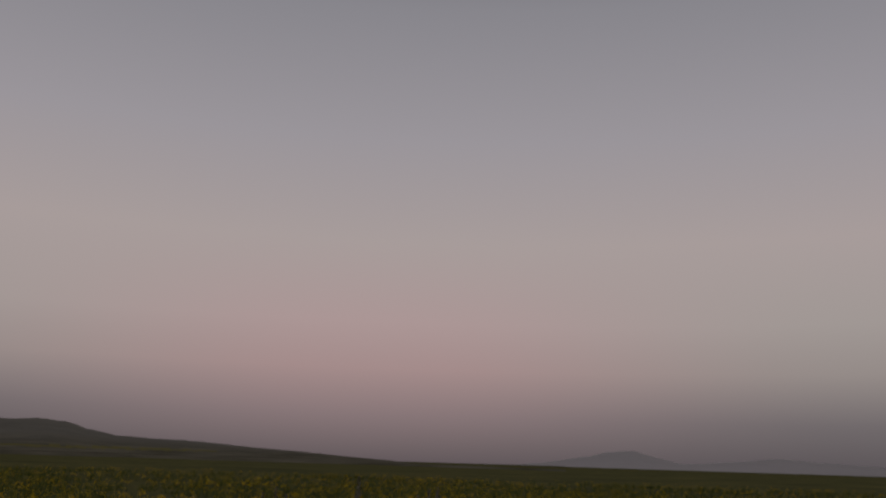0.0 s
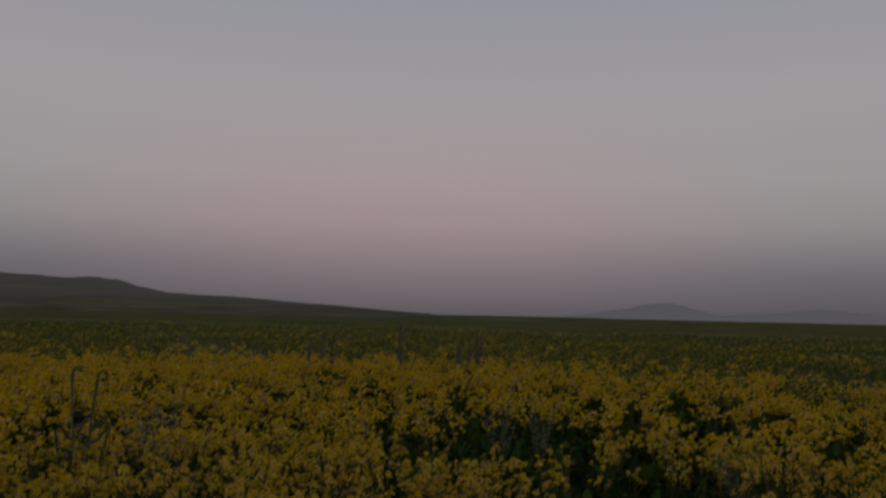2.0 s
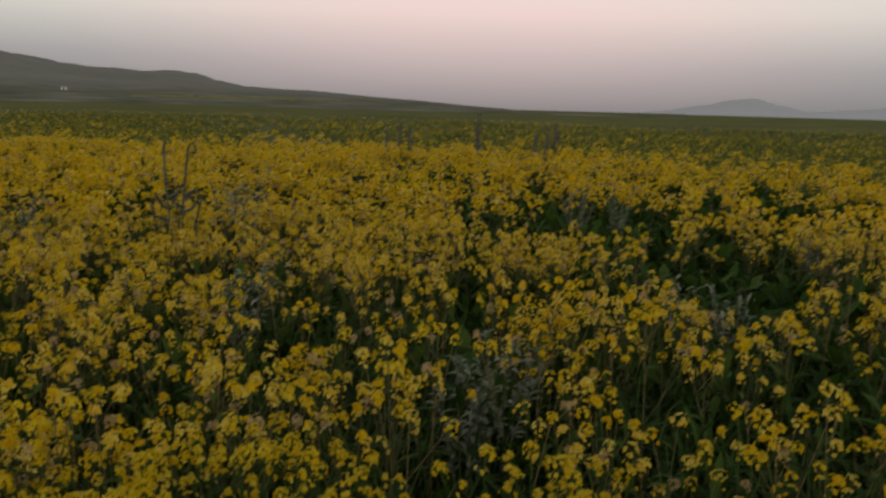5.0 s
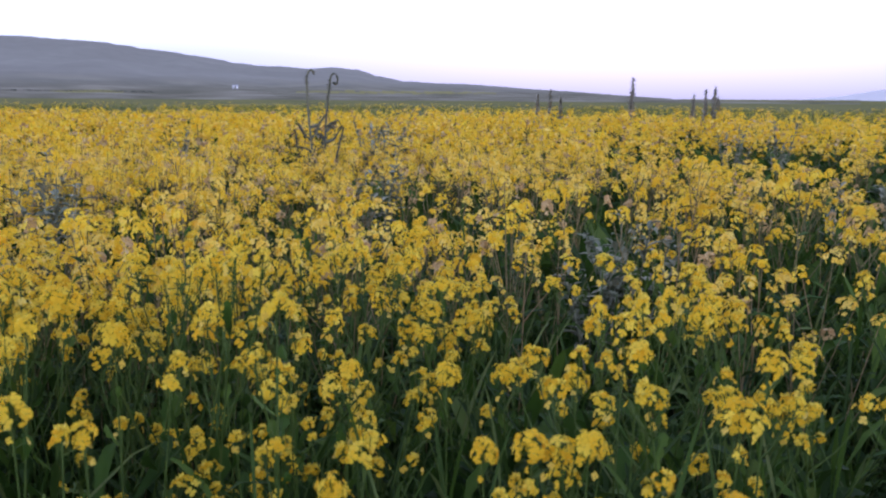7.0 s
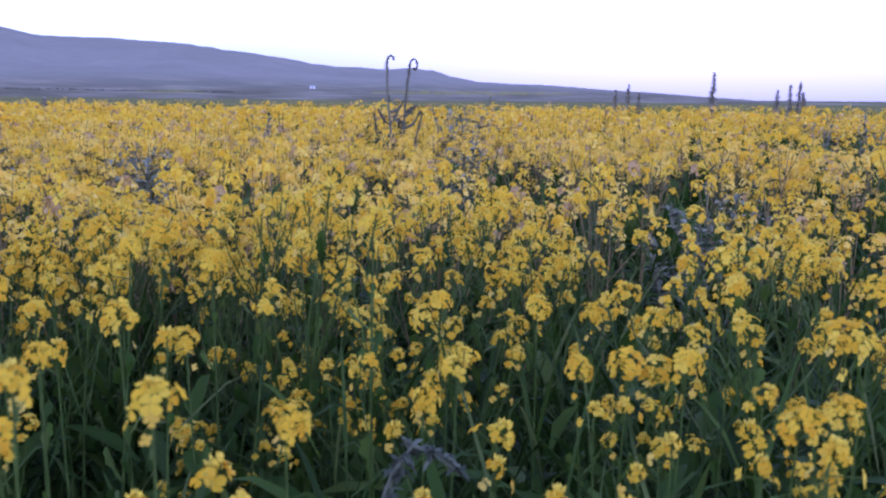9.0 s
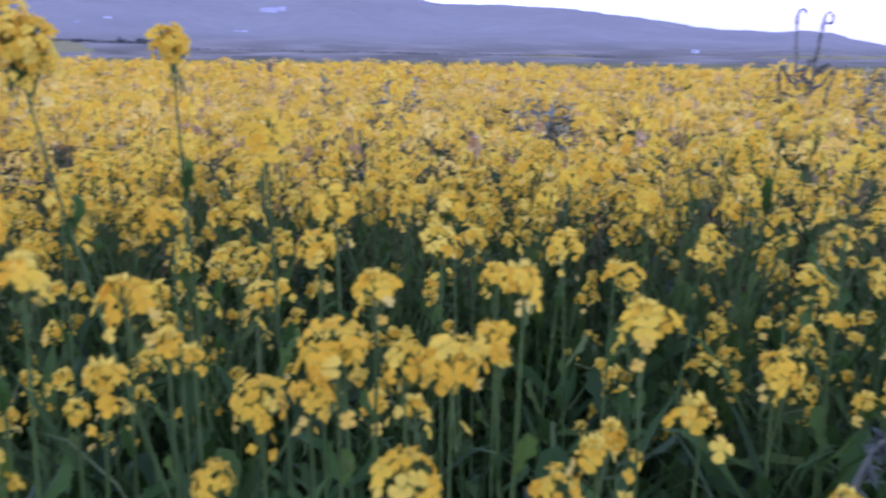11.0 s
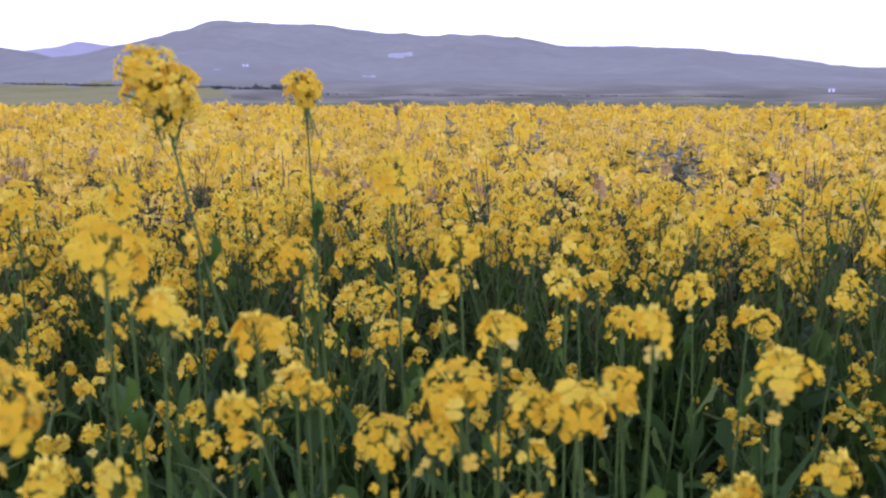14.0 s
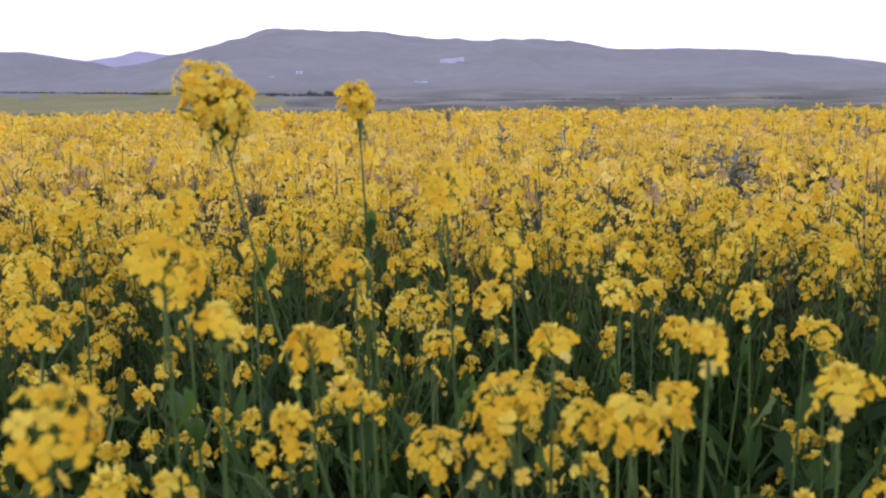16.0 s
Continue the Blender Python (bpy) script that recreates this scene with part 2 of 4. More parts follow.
class Shape:
    """Vertices, faces and material numbers of one mesh as it grows."""

    def __init__(self):
        self.v, self.f, self.m = [], [], []

    def add(self, verts, faces, mat=0):
        n = len(self.v)
        self.v += [tuple(p) for p in verts]
        self.f += [tuple(n + i for i in f) for f in faces]
        self.m += [mat] * len(faces)

    def tube(self, pts, radii, sides=4, mat=0):
        verts, faces = [], []
        for k, p in enumerate(pts):
            d = Vector(pts[min(k + 1, len(pts) - 1)]) - Vector(pts[max(k - 1, 0)])
            d = d.normalized() if d.length > 1e-9 else Vector((0, 0, 1))
            a = d.orthogonal().normalized()
            b = d.cross(a)
            for s in range(sides):
                w = 2 * math.pi * s / sides
                verts.append(Vector(p) + (a * math.cos(w) + b * math.sin(w)) * radii[k])
            if k:
                o = (k - 1) * sides
                faces += [(o + s, o + (s + 1) % sides, o + sides + (s + 1) % sides, o + sides + s) for s in range(sides)]
        self.add(verts, faces, mat)

    def flower(self, c, nrm, r, rnd, lod=0, mat=0):
        """Four petals round a centre that faces nrm."""
        n = Vector(nrm).normalized()
        a = n.orthogonal().normalized()
        a.rotate(Matrix.Rotation(rnd.uniform(0, 6.28), 3, n))
        b = n.cross(a)
        verts, faces = [Vector(c)], []
        droop = rnd.uniform(-0.35, 0.25)
        for k in range(4):
            w = k * math.pi / 2 + rnd.uniform(-0.2, 0.2)
            u, s = a * math.cos(w) + b * math.sin(w), b * math.cos(w) - a * math.sin(w)
            lift = droop + rnd.uniform(-0.2, 0.2)
            rr = r * rnd.uniform(0.8, 1.12)
            def at(x, y, z):
                return Vector(c) + (u * x + s * y + n * (z + lift * x)) * rr
            i = len(verts)
            if lod == 0:
                verts += [at(0.42, -0.40, 0.10), at(0.84, -0.46, 0.02), at(1.03, -0.02, -0.04), at(0.86, 0.44, 0.04), at(0.42, 0.40, 0.10)]
                faces += [(0, i, i + 1, i + 2), (0, i + 2, i + 3, i + 4)]
            elif lod == 1:
                verts += [at(0.66, -0.50, 0.08), at(1.03, 0.0, -0.02), at(0.66, 0.50, 0.08)]
                faces += [(0, i, i + 1, i + 2)]
            else:
                verts += [at(0.86, -0.52, 0.08), at(0.86, 0.52, 0.02)]
                faces += [(0, i, i + 1)]
        self.add(verts, faces, mat)

    def drop(self, c, d, length, r, mat=0):
        """A small pointed bud or pod along d."""
        d = Vector(d).normalized()
        a = d.orthogonal().normalized()
        b = d.cross(a)
        c = Vector(c)
        mid = c + d * length * 0.5
        self.add([c, mid + a * r, mid + b * r, mid - a * r, mid - b * r, c + d * length],
                 [(0, 2, 1), (0, 3, 2), (0, 4, 3), (0, 1, 4), (5, 1, 2), (5, 2, 3), (5, 3, 4), (5, 4, 1)], mat)

    def leaf(self, base, out, length, width, rnd, mat=0, lobes=True):
        """A bent, lobed blade that starts at base and runs along out."""
        o = Vector(out).normalized()
        side = o.cross(Vector((0, 0, 1)))
        side = side.normalized() if side.length > 1e-4 else Vector((1, 0, 0))
        up = side.cross(o)
        sag = rnd.uniform(0.15, 0.6)
        steps = ((0, .12), (.2, .5), (.35, .35), (.55, 1.0), (.7, .7), (.85, .85), (1, .05)) if lobes else ((0, .2), (.4, 1.0), (.75, .7), (1, .04))
        verts, faces = [], []
        for k, (x, w) in enumerate(steps):
            p = Vector(base) + o * length * x - Vector((0, 0, 1)) * sag * length * x * x
            fold = up * width * w * 0.25
            verts += [p + side * width * w * 0.5 + fold, p, p - side * width * w * 0.5 + fold]
            if k:
                i = 3 * (k - 1)
                faces += [(i, i + 1, i + 4, i + 3), (i + 1, i + 2, i + 5, i + 4)]
        self.add(verts, faces, mat)


def part(name, me, parent, m=None, label=""):
    ob = new(name, me)
    ob.parent = parent
    if m is not None:
        ob.matrix_basis = m
    return tagged(ob, label)


def turned(d, at):
    """A pose at a point whose z runs along d."""
    return Matrix.Translation(at) @ Vector(d).to_track_quat("Z", "Y").to_matrix().to_4x4()


# ---- the land: one sheet of ground, hills round it ----
def polar(az, r):
    a = radians(az)
    return -math.sin(a) * r, math.cos(a) * r


def fbm(x, y, seed=0.0, octaves=4):
    return noise.fractal(Vector((x, y, seed)), 1.0, 2.0, octaves)


def crest_height(knots, az):
    """Smooth run of crest angles over bearing, in degrees."""
    xs = [k[0] for k in knots]
    if az <= xs[0]:
        return knots[0][1]
    for (a0, e0), (a1, e1) in zip(knots, knots[1:]):
        if az <= a1:
            s = (az - a0) / (a1 - a0)
            return e0 + (e1 - e0) * (s * 0.6 + 0.4 * s * s * (3 - 2 * s))
    return knots[-1][1]


class Hill:
    """A hill that rises from a foot to a crest over a stretch of bearings."""

    def __init__(self, knots, foot, crest, gentle, rough, seed):
        self.knots, self.foot, self.crest, self.gentle, self.rough, self.seed = knots, foot, crest, gentle, rough, seed

    def at(self, az, v):
        """The point at bearing az; v runs 0 at the foot, 1 at the crest, 1.4 behind it."""
        r = self.foot + (self.crest - self.foot) * v
        top = math.tan(radians(crest_height(self.knots, az))) * self.crest + 1.5
        if v <= 1:
            s = self.gentle * v + (1 - self.gentle) * v * v * (3 - 2 * v)
        else:
            s = 1 - ((v - 1) / 0.4) ** 1.5 * 1.05
        x, y = polar(az, r)
        gully = fbm(x / 160, y / 160, self.seed) * self.rough * max(0.0, math.sin(min(v, 1) * math.pi)) * max(top, 0) * 0.12
        edge = fbm(az * 1.7, 3.0, self.seed, 3) * 0.0003 * self.crest * min(v, 1)
        return x, y, top * s + gully + edge - (2.0 if v <= 0.001 else 0.0)

    def find(self, az, el):
        """The v at which the slope shows at elevation el from the field."""
        lo, hi = 0.0, 1.0
        for _ in range(30):
            mid = (lo + hi) / 2
            x, y, z = self.at(az, mid)
            if math.degrees(math.atan2(z - 1.0, math.hypot(x, y))) < el:
                lo = mid
            else:
                hi = mid
        return (lo + hi) / 2

    def build(self, name, mats, label, step=0.2, rows=40, covers=()):
        """Covers: stretches of another land cover, as bearings, elevations and a material's number."""
        a0, a1 = self.knots[0][0], self.knots[-1][0]
        cols = int((a1 - a0) / step) + 1
        vs = [1.4 * k / (rows - 1) for k in range(rows)]
        k1 = min(range(rows), key=lambda k: abs(vs[k] - 1))
        vs[k1] = 1.0
        az = [a0 + (a1 - a0) * i / (cols - 1) for i in range(cols)]
        verts = [self.at(a, v) for a in az for v in vs]
        faces = [(i * rows + k, i * rows + k + 1, (i + 1) * rows + k + 1, (i + 1) * rows + k) for i in range(cols - 1) for k in range(rows - 1)]
        index = []
        for f in faces:
            x, y, z = (sum(verts[q][c] for q in f) / 4 for c in range(3))
            a, e, m = math.degrees(math.atan2(-x, y)), math.degrees(math.atan2(z - 1, math.hypot(x, y))), 0
            for b0, b1, e0, e1, num in covers:
                if b0 < a < b1 and (f[0] % rows) < k1:
                    half = (e1 - e0) / 2 * (max(0.0, math.sin(math.pi * (a - b0) / (b1 - b0))) ** 0.5) * (1 + 0.5 * fbm(a * 2.3, e0 * 9, 6.0, 3))
                    if abs(e - (e0 + e1) / 2 - 0.25 * (e1 - e0) * fbm(a * 1.1, e0 * 5, 4.0, 2)) < half:
                        m = num
            index.append(m)
        return tagged(new(name, mesh_of(name, verts, faces, mats, index, smooth=True)), label, "hill", kind="structure")


MAIN = Hill(((-30, -0.6), (-24, -0.25), (-21, -0.15), (-18.7, 0.05), (-12, 0.45), (-7, 0.78), (-3.0, 0.88), (-1.4, 1.16), (-0.1, 1.57), (1.4, 1.70), (3.2, 1.57),
             (5.6, 1.68), (10.7, 2.39), (15.7, 2.93), (19, 3.1), (22.5, 3.05), (25.9, 3.56), (29.6, 3.9), (30.6, 3.70), (33.5, 3.87),
             (38.4, 4.40), (41.8, 4.46), (44.2, 4.37), (46.2, 3.90), (47.3, 3.56), (49, 3.1), (52, 2.4), (56, 1.7), (64, 1.2), (80, 0.8)), 500, 2200, 0.32, 1.0, 3.0)
LEFT = Hill(((47, -0.4), (49.5, 1.2), (52, 2.2), (54.8, 2.77), (57.6, 3.15), (60, 3.25), (66, 3.0), (76, 2.2), (95, 1.0)), 1500, 2400, 0.3, 1.0, 8.0)
BACK = Hill(((44, 2.4), (48.9, 3.0), (50.2, 3.15), (51.7, 3.34), (53, 2.98), (55, 2.7), (60, 2.2), (68, 1.0)), 2500, 3400, 0.3, 0.6, 12.0)
FAR = Hill(((-62, 0.1), (-52, 0.25), (-45, 0.58), (-42.3, 0.78), (-40, 0.52), (-37, 0.3), (-35.4, 0.66), (-34, 1.02), (-32.6, 0.9), (-31.3, 0.6), (-28.5, 0.15), (-25, -0.2)), 3400, 4300, 0.3, 0.4, 20.0)
MAIN.build("hill_main", [HILL, PALE, MEADOW], "long dusky scrub-covered ridge with a flat knoll", step=0.1, rows=84, covers=(
    (34.4, 35.4, 1.40, 1.56, 1), (31.8, 33.6, 2.56, 2.86, 1), (43.4, 44.6, 1.66, 1.74, 1), (43.0, 64.0, -0.3, 0.85, 2),
    (11.0, 18.0, 0.17, 0.23, 2), (-9.0, 4.0, 0.2, 0.35, 2)))
LEFT.build("hill_side", [HILL], "lower scrub-covered hill beside the main ridge", rows=60)
BACK.build("hill_back", [BACK_HILL], "pale hill behind the ridge, haze painted into its colour", rows=16)
FAR.build("hill_far", [FAR_HILL], "faint hills far across the plain, haze painted into their colour", rows=16)


def ground_sheet():
    radii = [0.0] + [0.5 * 1.17 ** k for k in range(58)]
    radii = [r for r in radii if r < 4500] + [4500]
    cols = 240
    verts, faces = [], []
    for r in radii:
        for i in range(cols):
            x, y = polar(360 * i / cols, r)
            z = 0.03 * fbm(x / 3, y / 3, 1.0) * min(1, r / 2) + (fbm(x / 60, y / 60, 5.0) * 0.25 if r > 30 else 0) - (1.0 if r > 300 else 0)
            verts.append((x, y, z))
    for k in range(len(radii) - 1):
        for i in range(cols):
            j = (i + 1) % cols
            faces.append((k * cols + i, (k + 1) * cols + i, (k + 1) * cols + j, k * cols + j))
    tagged(new("ground", mesh_of("ground", verts, faces, [SOIL], smooth=True)), "flat green plain with yellow patches at dusk", "ground", kind="structure")


ground_sheet()


def hedge(name, hill, az0, az1, el0, el1, count, size, seed, label):
    """A far row of trees, each a clump of small leafy tufts on a trunk."""
    rnd, sh = random.Random(seed), Shape()
    for _ in range(count):
        s = rnd.random()
        az = az0 + (az1 - az0) * s
        x, y, z = hill.at(az, hill.find(az, el0 + (el1 - el0) * s))
        h = size * rnd.uniform(0.6, 1.3)
        sh.tube([(x, y, z - 0.5), (x, y, z + h * 0.4)], [0.2, 0.12], 3, 0)
        for _ in range(14):
            c = Vector((x + rnd.gauss(0, h * 0.35), y + rnd.gauss(0, h * 0.35), z + h * rnd.uniform(0.15, 1.0)))
            sh.drop(c, (rnd.gauss(0, 1), rnd.gauss(0, 1), rnd.gauss(0, 1)), h * 0.5, h * 0.2, 0)
    tagged(new(name, mesh_of(name, sh.v, sh.f, [TREE], sh.m)), label, "hedge", kind="stuff")


hedge("hedge_row", MAIN, 39.5, 62.0, 0.62, 1.02, 620, 1.25, 4, "dark hedge of low trees along a field edge")
hedge("tree_row", MAIN, 38.6, 41.8, 0.62, 0.70, 14, 2.2, 5, "dark clump of trees at the field edge")
hedge("shrub_row", MAIN, 12.0, 39.0, 0.16, 0.34, 420, 0.6, 6, "thin dark line of shrubs along the foot of the ridge")


def farmhouse(hill, az, el, w, d, h, label):
    x, y, z = hill.at(az, hill.find(az, el))
    top = new("farmhouse")
    top.matrix_basis = pose(x, y, z - 0.5, 0, 0, az)
    wall, roof, door = Shape(), Shape(), Shape()
    wall.add([(-w / 2, -d / 2, 0), (w / 2, -d / 2, 0), (w / 2, d / 2, 0), (-w / 2, d / 2, 0), (-w / 2, -d / 2, h), (w / 2, -d / 2, h), (w / 2, d / 2, h), (-w / 2, d / 2, h)],
             [(0, 1, 5, 4), (1, 2, 6, 5), (2, 3, 7, 6), (3, 0, 4, 7), (4, 5, 6, 7)])
    o = 0.3
    roof.add([(-w / 2 - o, -d / 2 - o, h), (w / 2 + o, -d / 2 - o, h), (w / 2 + o, d / 2 + o, h), (-w / 2 - o, d / 2 + o, h), (-w / 2 - o, 0, h + d * 0.22), (w / 2 + o, 0, h + d * 0.22)],
             [(0, 1, 5, 4), (2, 3, 4, 5), (0, 4, 3), (1, 2, 5), (0, 3, 2, 1)])
    door.add([(-0.5, -d / 2 - 0.05, 0), (0.5, -d / 2 - 0.05, 0), (0.5, -d / 2 - 0.05, 2.1), (-0.5, -d / 2 - 0.05, 2.1),
              (-0.5, -d / 2 + 0.05, 0), (0.5, -d / 2 + 0.05, 0), (0.5, -d / 2 + 0.05, 2.1), (-0.5, -d / 2 + 0.05, 2.1)],
             [(0, 1, 2, 3), (4, 7, 6, 5), (0, 4, 5, 1), (1, 5, 6, 2), (2, 6, 7, 3), (3, 7, 4, 0)])
    part("wall", mesh_of("wall", wall.v, wall.f, [PLASTER]), top)
    part("roof", mesh_of("roof", roof.v, roof.f, [ROOF]), top)
    part("door", mesh_of("door", door.v, door.f, [DARK]), top)
    tagged(top, label, "house", "farmhouses on the slope")


farmhouse(MAIN, 7.26, 0.45, 4.4, 4.0, 2.4, "small white house alone at the foot of the ridge")
farmhouse(MAIN, 42.3, 2.05, 6.0, 5.0, 1.6, "small pale house on the ridge slope")
farmhouse(MAIN, 44.0, 1.72, 5.0, 5.0, 1.6, "small pale house on the ridge slope")


# ---- mustard plants ----
def flower_head(seed, count, radius, lod=0, petal=1.0):
    """A domed head of four-petalled flowers and, apart, the buds on top of it; its stalk end is at the origin."""
    rnd, sh, buds = random.Random(seed), Shape(), Shape()
    for k in range(count):
        q = (k + 0.5) / count
        w = k * 2.4 + rnd.uniform(-0.3, 0.3)
        th = math.acos(1 - 1.5 * q)
        out = Vector((math.sin(th) * math.cos(w), math.sin(th) * math.sin(w), math.cos(th)))
        c = out * radius * rnd.uniform(0.78, 1.22) + Vector((0, 0, rnd.uniform(-0.15, 0.15) * radius))
        nrm = out + Vector((rnd.gauss(0, 0.22), rnd.gauss(0, 0.22), 0.3 + rnd.gauss(0, 0.15)))
        if rnd.random() < 0.16:
            continue
        sh.flower(c, nrm, rnd.uniform(0.0050, 0.0072) * petal * (1 if lod == 0 else 1.2), rnd, lod, 0)
        if lod == 0:
            sh.drop(c, nrm, 0.004, 0.0014, 1)
            sh.tube([(0, 0, -radius * 0.9 * q), tuple(c)], [0.0007, 0.0006], 3, 2)
    if lod == 0:
        sh.tube([(0, 0, -radius * 2.8), (0, 0, radius * 0.7)], [0.0011, 0.0009], 3, 2)
    for k in range(rnd.choice((2, 3, 4, 5))):
        w = rnd.uniform(0, 6.28)
        c = Vector((math.cos(w), math.sin(w), 0)) * rnd.uniform(0.008, 0.020) + Vector((0, 0, -radius * rnd.uniform(0.4, 2.2)))
        sh.flower(c, (math.cos(w), math.sin(w), 0.5), rnd.uniform(0.005, 0.007), rnd, lod, 3 if lod == 0 and rnd.random() < 0.3 else 0)
        if lod == 0:
            sh.tube([(0, 0, c.z - 0.008), tuple(c)], [0.0007, 0.0006], 3, 2)
    if lod == 0:
        buds.tube([(0, 0, radius * 0.55), (0, 0, radius * 0.75 + 0.003)], [0.0009, 0.0007], 3, 0)
        for k in range(7):
            w = k * 2.4
            buds.drop((math.cos(w) * 0.003, math.sin(w) * 0.003, radius * 0.72), (math.cos(w) * 0.4, math.sin(w) * 0.4, 1), 0.007, 0.0019, 0)
    return sh, buds


def skeleton(rnd, height, low=0.5, rise=0.4, sides=(3, 4, 5), spread=(0.035, 0.12)):
    """The run of a main stem and its side stems; each ends under a flower head."""
    lean = Vector((rnd.gauss(0, 0.05), rnd.gauss(0, 0.05), 0))
    bend = Vector((rnd.gauss(0, 0.03), rnd.gauss(0, 0.03), 0))
    def on(s):
        return Vector((0, 0, height * s)) + lean * s + bend * s * s
    main = [on(s) for s in (0, 0.3, 0.55, 0.75, 0.9, 1.0)]
    side = []
    n = rnd.choice(sides)
    w0 = rnd.uniform(0, 6.28)
    for k in range(n):
        s = rnd.uniform(low, 0.86)
        w = w0 + k * 2.4 + rnd.uniform(-0.3, 0.3)
        reach = rnd.uniform(*spread)
        up = height * (1.0 - s) * rnd.uniform(rise, 0.97)
        o = Vector((math.cos(w), math.sin(w), 0))
        p = on(s)
        side.append([p, p + o * reach * 0.5 + Vector((0, 0, up * 0.35)), p + o * reach * 0.85 + Vector((0, 0, up * 0.7)), p + o * reach + Vector((0, 0, up))])
    return main, side


def stem_shape(main, side, rnd, lod=0, pods=3):
    sh = Shape()
    if lod == 0:
        sh.tube(main, [0.0030, 0.0027, 0.0022, 0.0016, 0.0012, 0.0010], 5, 0)
        for b in side:
            sh.tube(b, [0.0013, 0.0012, 0.0010, 0.0008], 4, 0)
            for k in range(pods):
                q = b[2].lerp(b[3], rnd.uniform(0.0, 0.8))
                d = Vector((rnd.gauss(0, 1), rnd.gauss(0, 1), 1.0)).normalized()
                sh.tube([q, q + d * 0.012, q + d * 0.02 + Vector((0, 0, 0.016))], [0.0006, 0.001, 0.0005], 3, 0)
    else:
        sh.tube([main[0], main[2], main[5]], [0.0025, 0.0019, 0.0010], 3, 0)
        for b in side:
            sh.tube([b[0], b[3]], [0.0014, 0.001], 3, 0)
    return sh


def leaf_spots(main, side, rnd, count):
    spots = []
    for k in range(count):
        s = rnd.uniform(0.12, 0.84)
        i = min(int(s * 5), 4)
        p = main[i].lerp(main[i + 1], s * 5 - i)
        w = rnd.uniform(0, 6.28)
        spots.append((p, Vector((math.cos(w), math.sin(w), rnd.uniform(0.2, 1.3))), (0.14 - 0.12 * s) * rnd.uniform(0.7, 1.2)))
    return spots


def head_meshes(seed, count, radius, petal=1.0):
    sh, buds = flower_head(seed, count, radius, 0, petal)
    return mesh_of("flower_head", sh.v, sh.f, [PETAL, BUD, STEM, CREAM], sh.m), mesh_of("bud_tip", buds.v, buds.f, [BUD], buds.m)


HEADS = [head_meshes(40 + k, *((8, 0.0085), (12, 0.0115), (14, 0.013), (17, 0.0155), (7, 0.007), (20, 0.0175), (6, 0.008), (9, 0.010), (5, 0.007), (10, 0.011))[k % 10]) for k in range(20)]
LARGE_HEADS = [head_meshes(60 + k, 10 + 3 * k, 0.0145 + 0.0022 * k, 1.45) for k in range(5)]


def leaf_mesh(k):
    sh = Shape()
    sh.leaf((0, 0, 0), (0, 0.35, 1), 1.0, 0.34 if k % 2 else 0.22, random.Random(k), 0, k % 3 != 2)
    return mesh_of("leaf", sh.v, sh.f, [LEAF])


LEAVES = [leaf_mesh(k) for k in range(6)]


SMALL_HEADS = [HEADS[k] for k in (0, 1, 4, 6, 8, 10, 14, 16, 18)]
PLANT_LABEL, PLANT_GROUP = "tall wild mustard plant with bright yellow flower heads", "mustard plants in the field"


def add_head(top, kinds, at, d, rnd, size=1.0):
    petals, buds = rnd.choice(kinds)
    head = part("flower_head", petals, top, turned(d, at) @ Matrix.Scale(size, 4))
    part("bud_tip", buds, head, label="pale green-yellow bud tip")


def mustard_plant(seed, height=0.74, heads=HEADS):
    """One plant with its stem, flower heads and leaves as parts, foot at the origin."""
    rnd = random.Random(seed)
    main, side = skeleton(rnd, height, 0.5, 0.35, (5, 6, 7)) if heads is SMALL_HEADS else skeleton(rnd, height, 0.62, 0.66, (3, 4, 5), (0.03, 0.095))
    top = new("mustard_plant")
    st = stem_shape(main, side, rnd)
    part("stem", mesh_of("stem", st.v, st.f, [STEM]), top)
    for run in [main] + side:
        d = (run[-1] - run[-2]).normalized() + Vector((rnd.gauss(0, 0.12), rnd.gauss(0, 0.12), 0.2))
        add_head(top, heads, run[-1] + d.normalized() * 0.012, d, rnd)
    for p, d, size in leaf_spots(main, side, rnd, 7):
        part("leaf", rnd.choice(LEAVES), top, turned(d, p) @ Matrix.Scale(size, 4))
    return tagged(top, PLANT_LABEL, "flower", PLANT_GROUP)


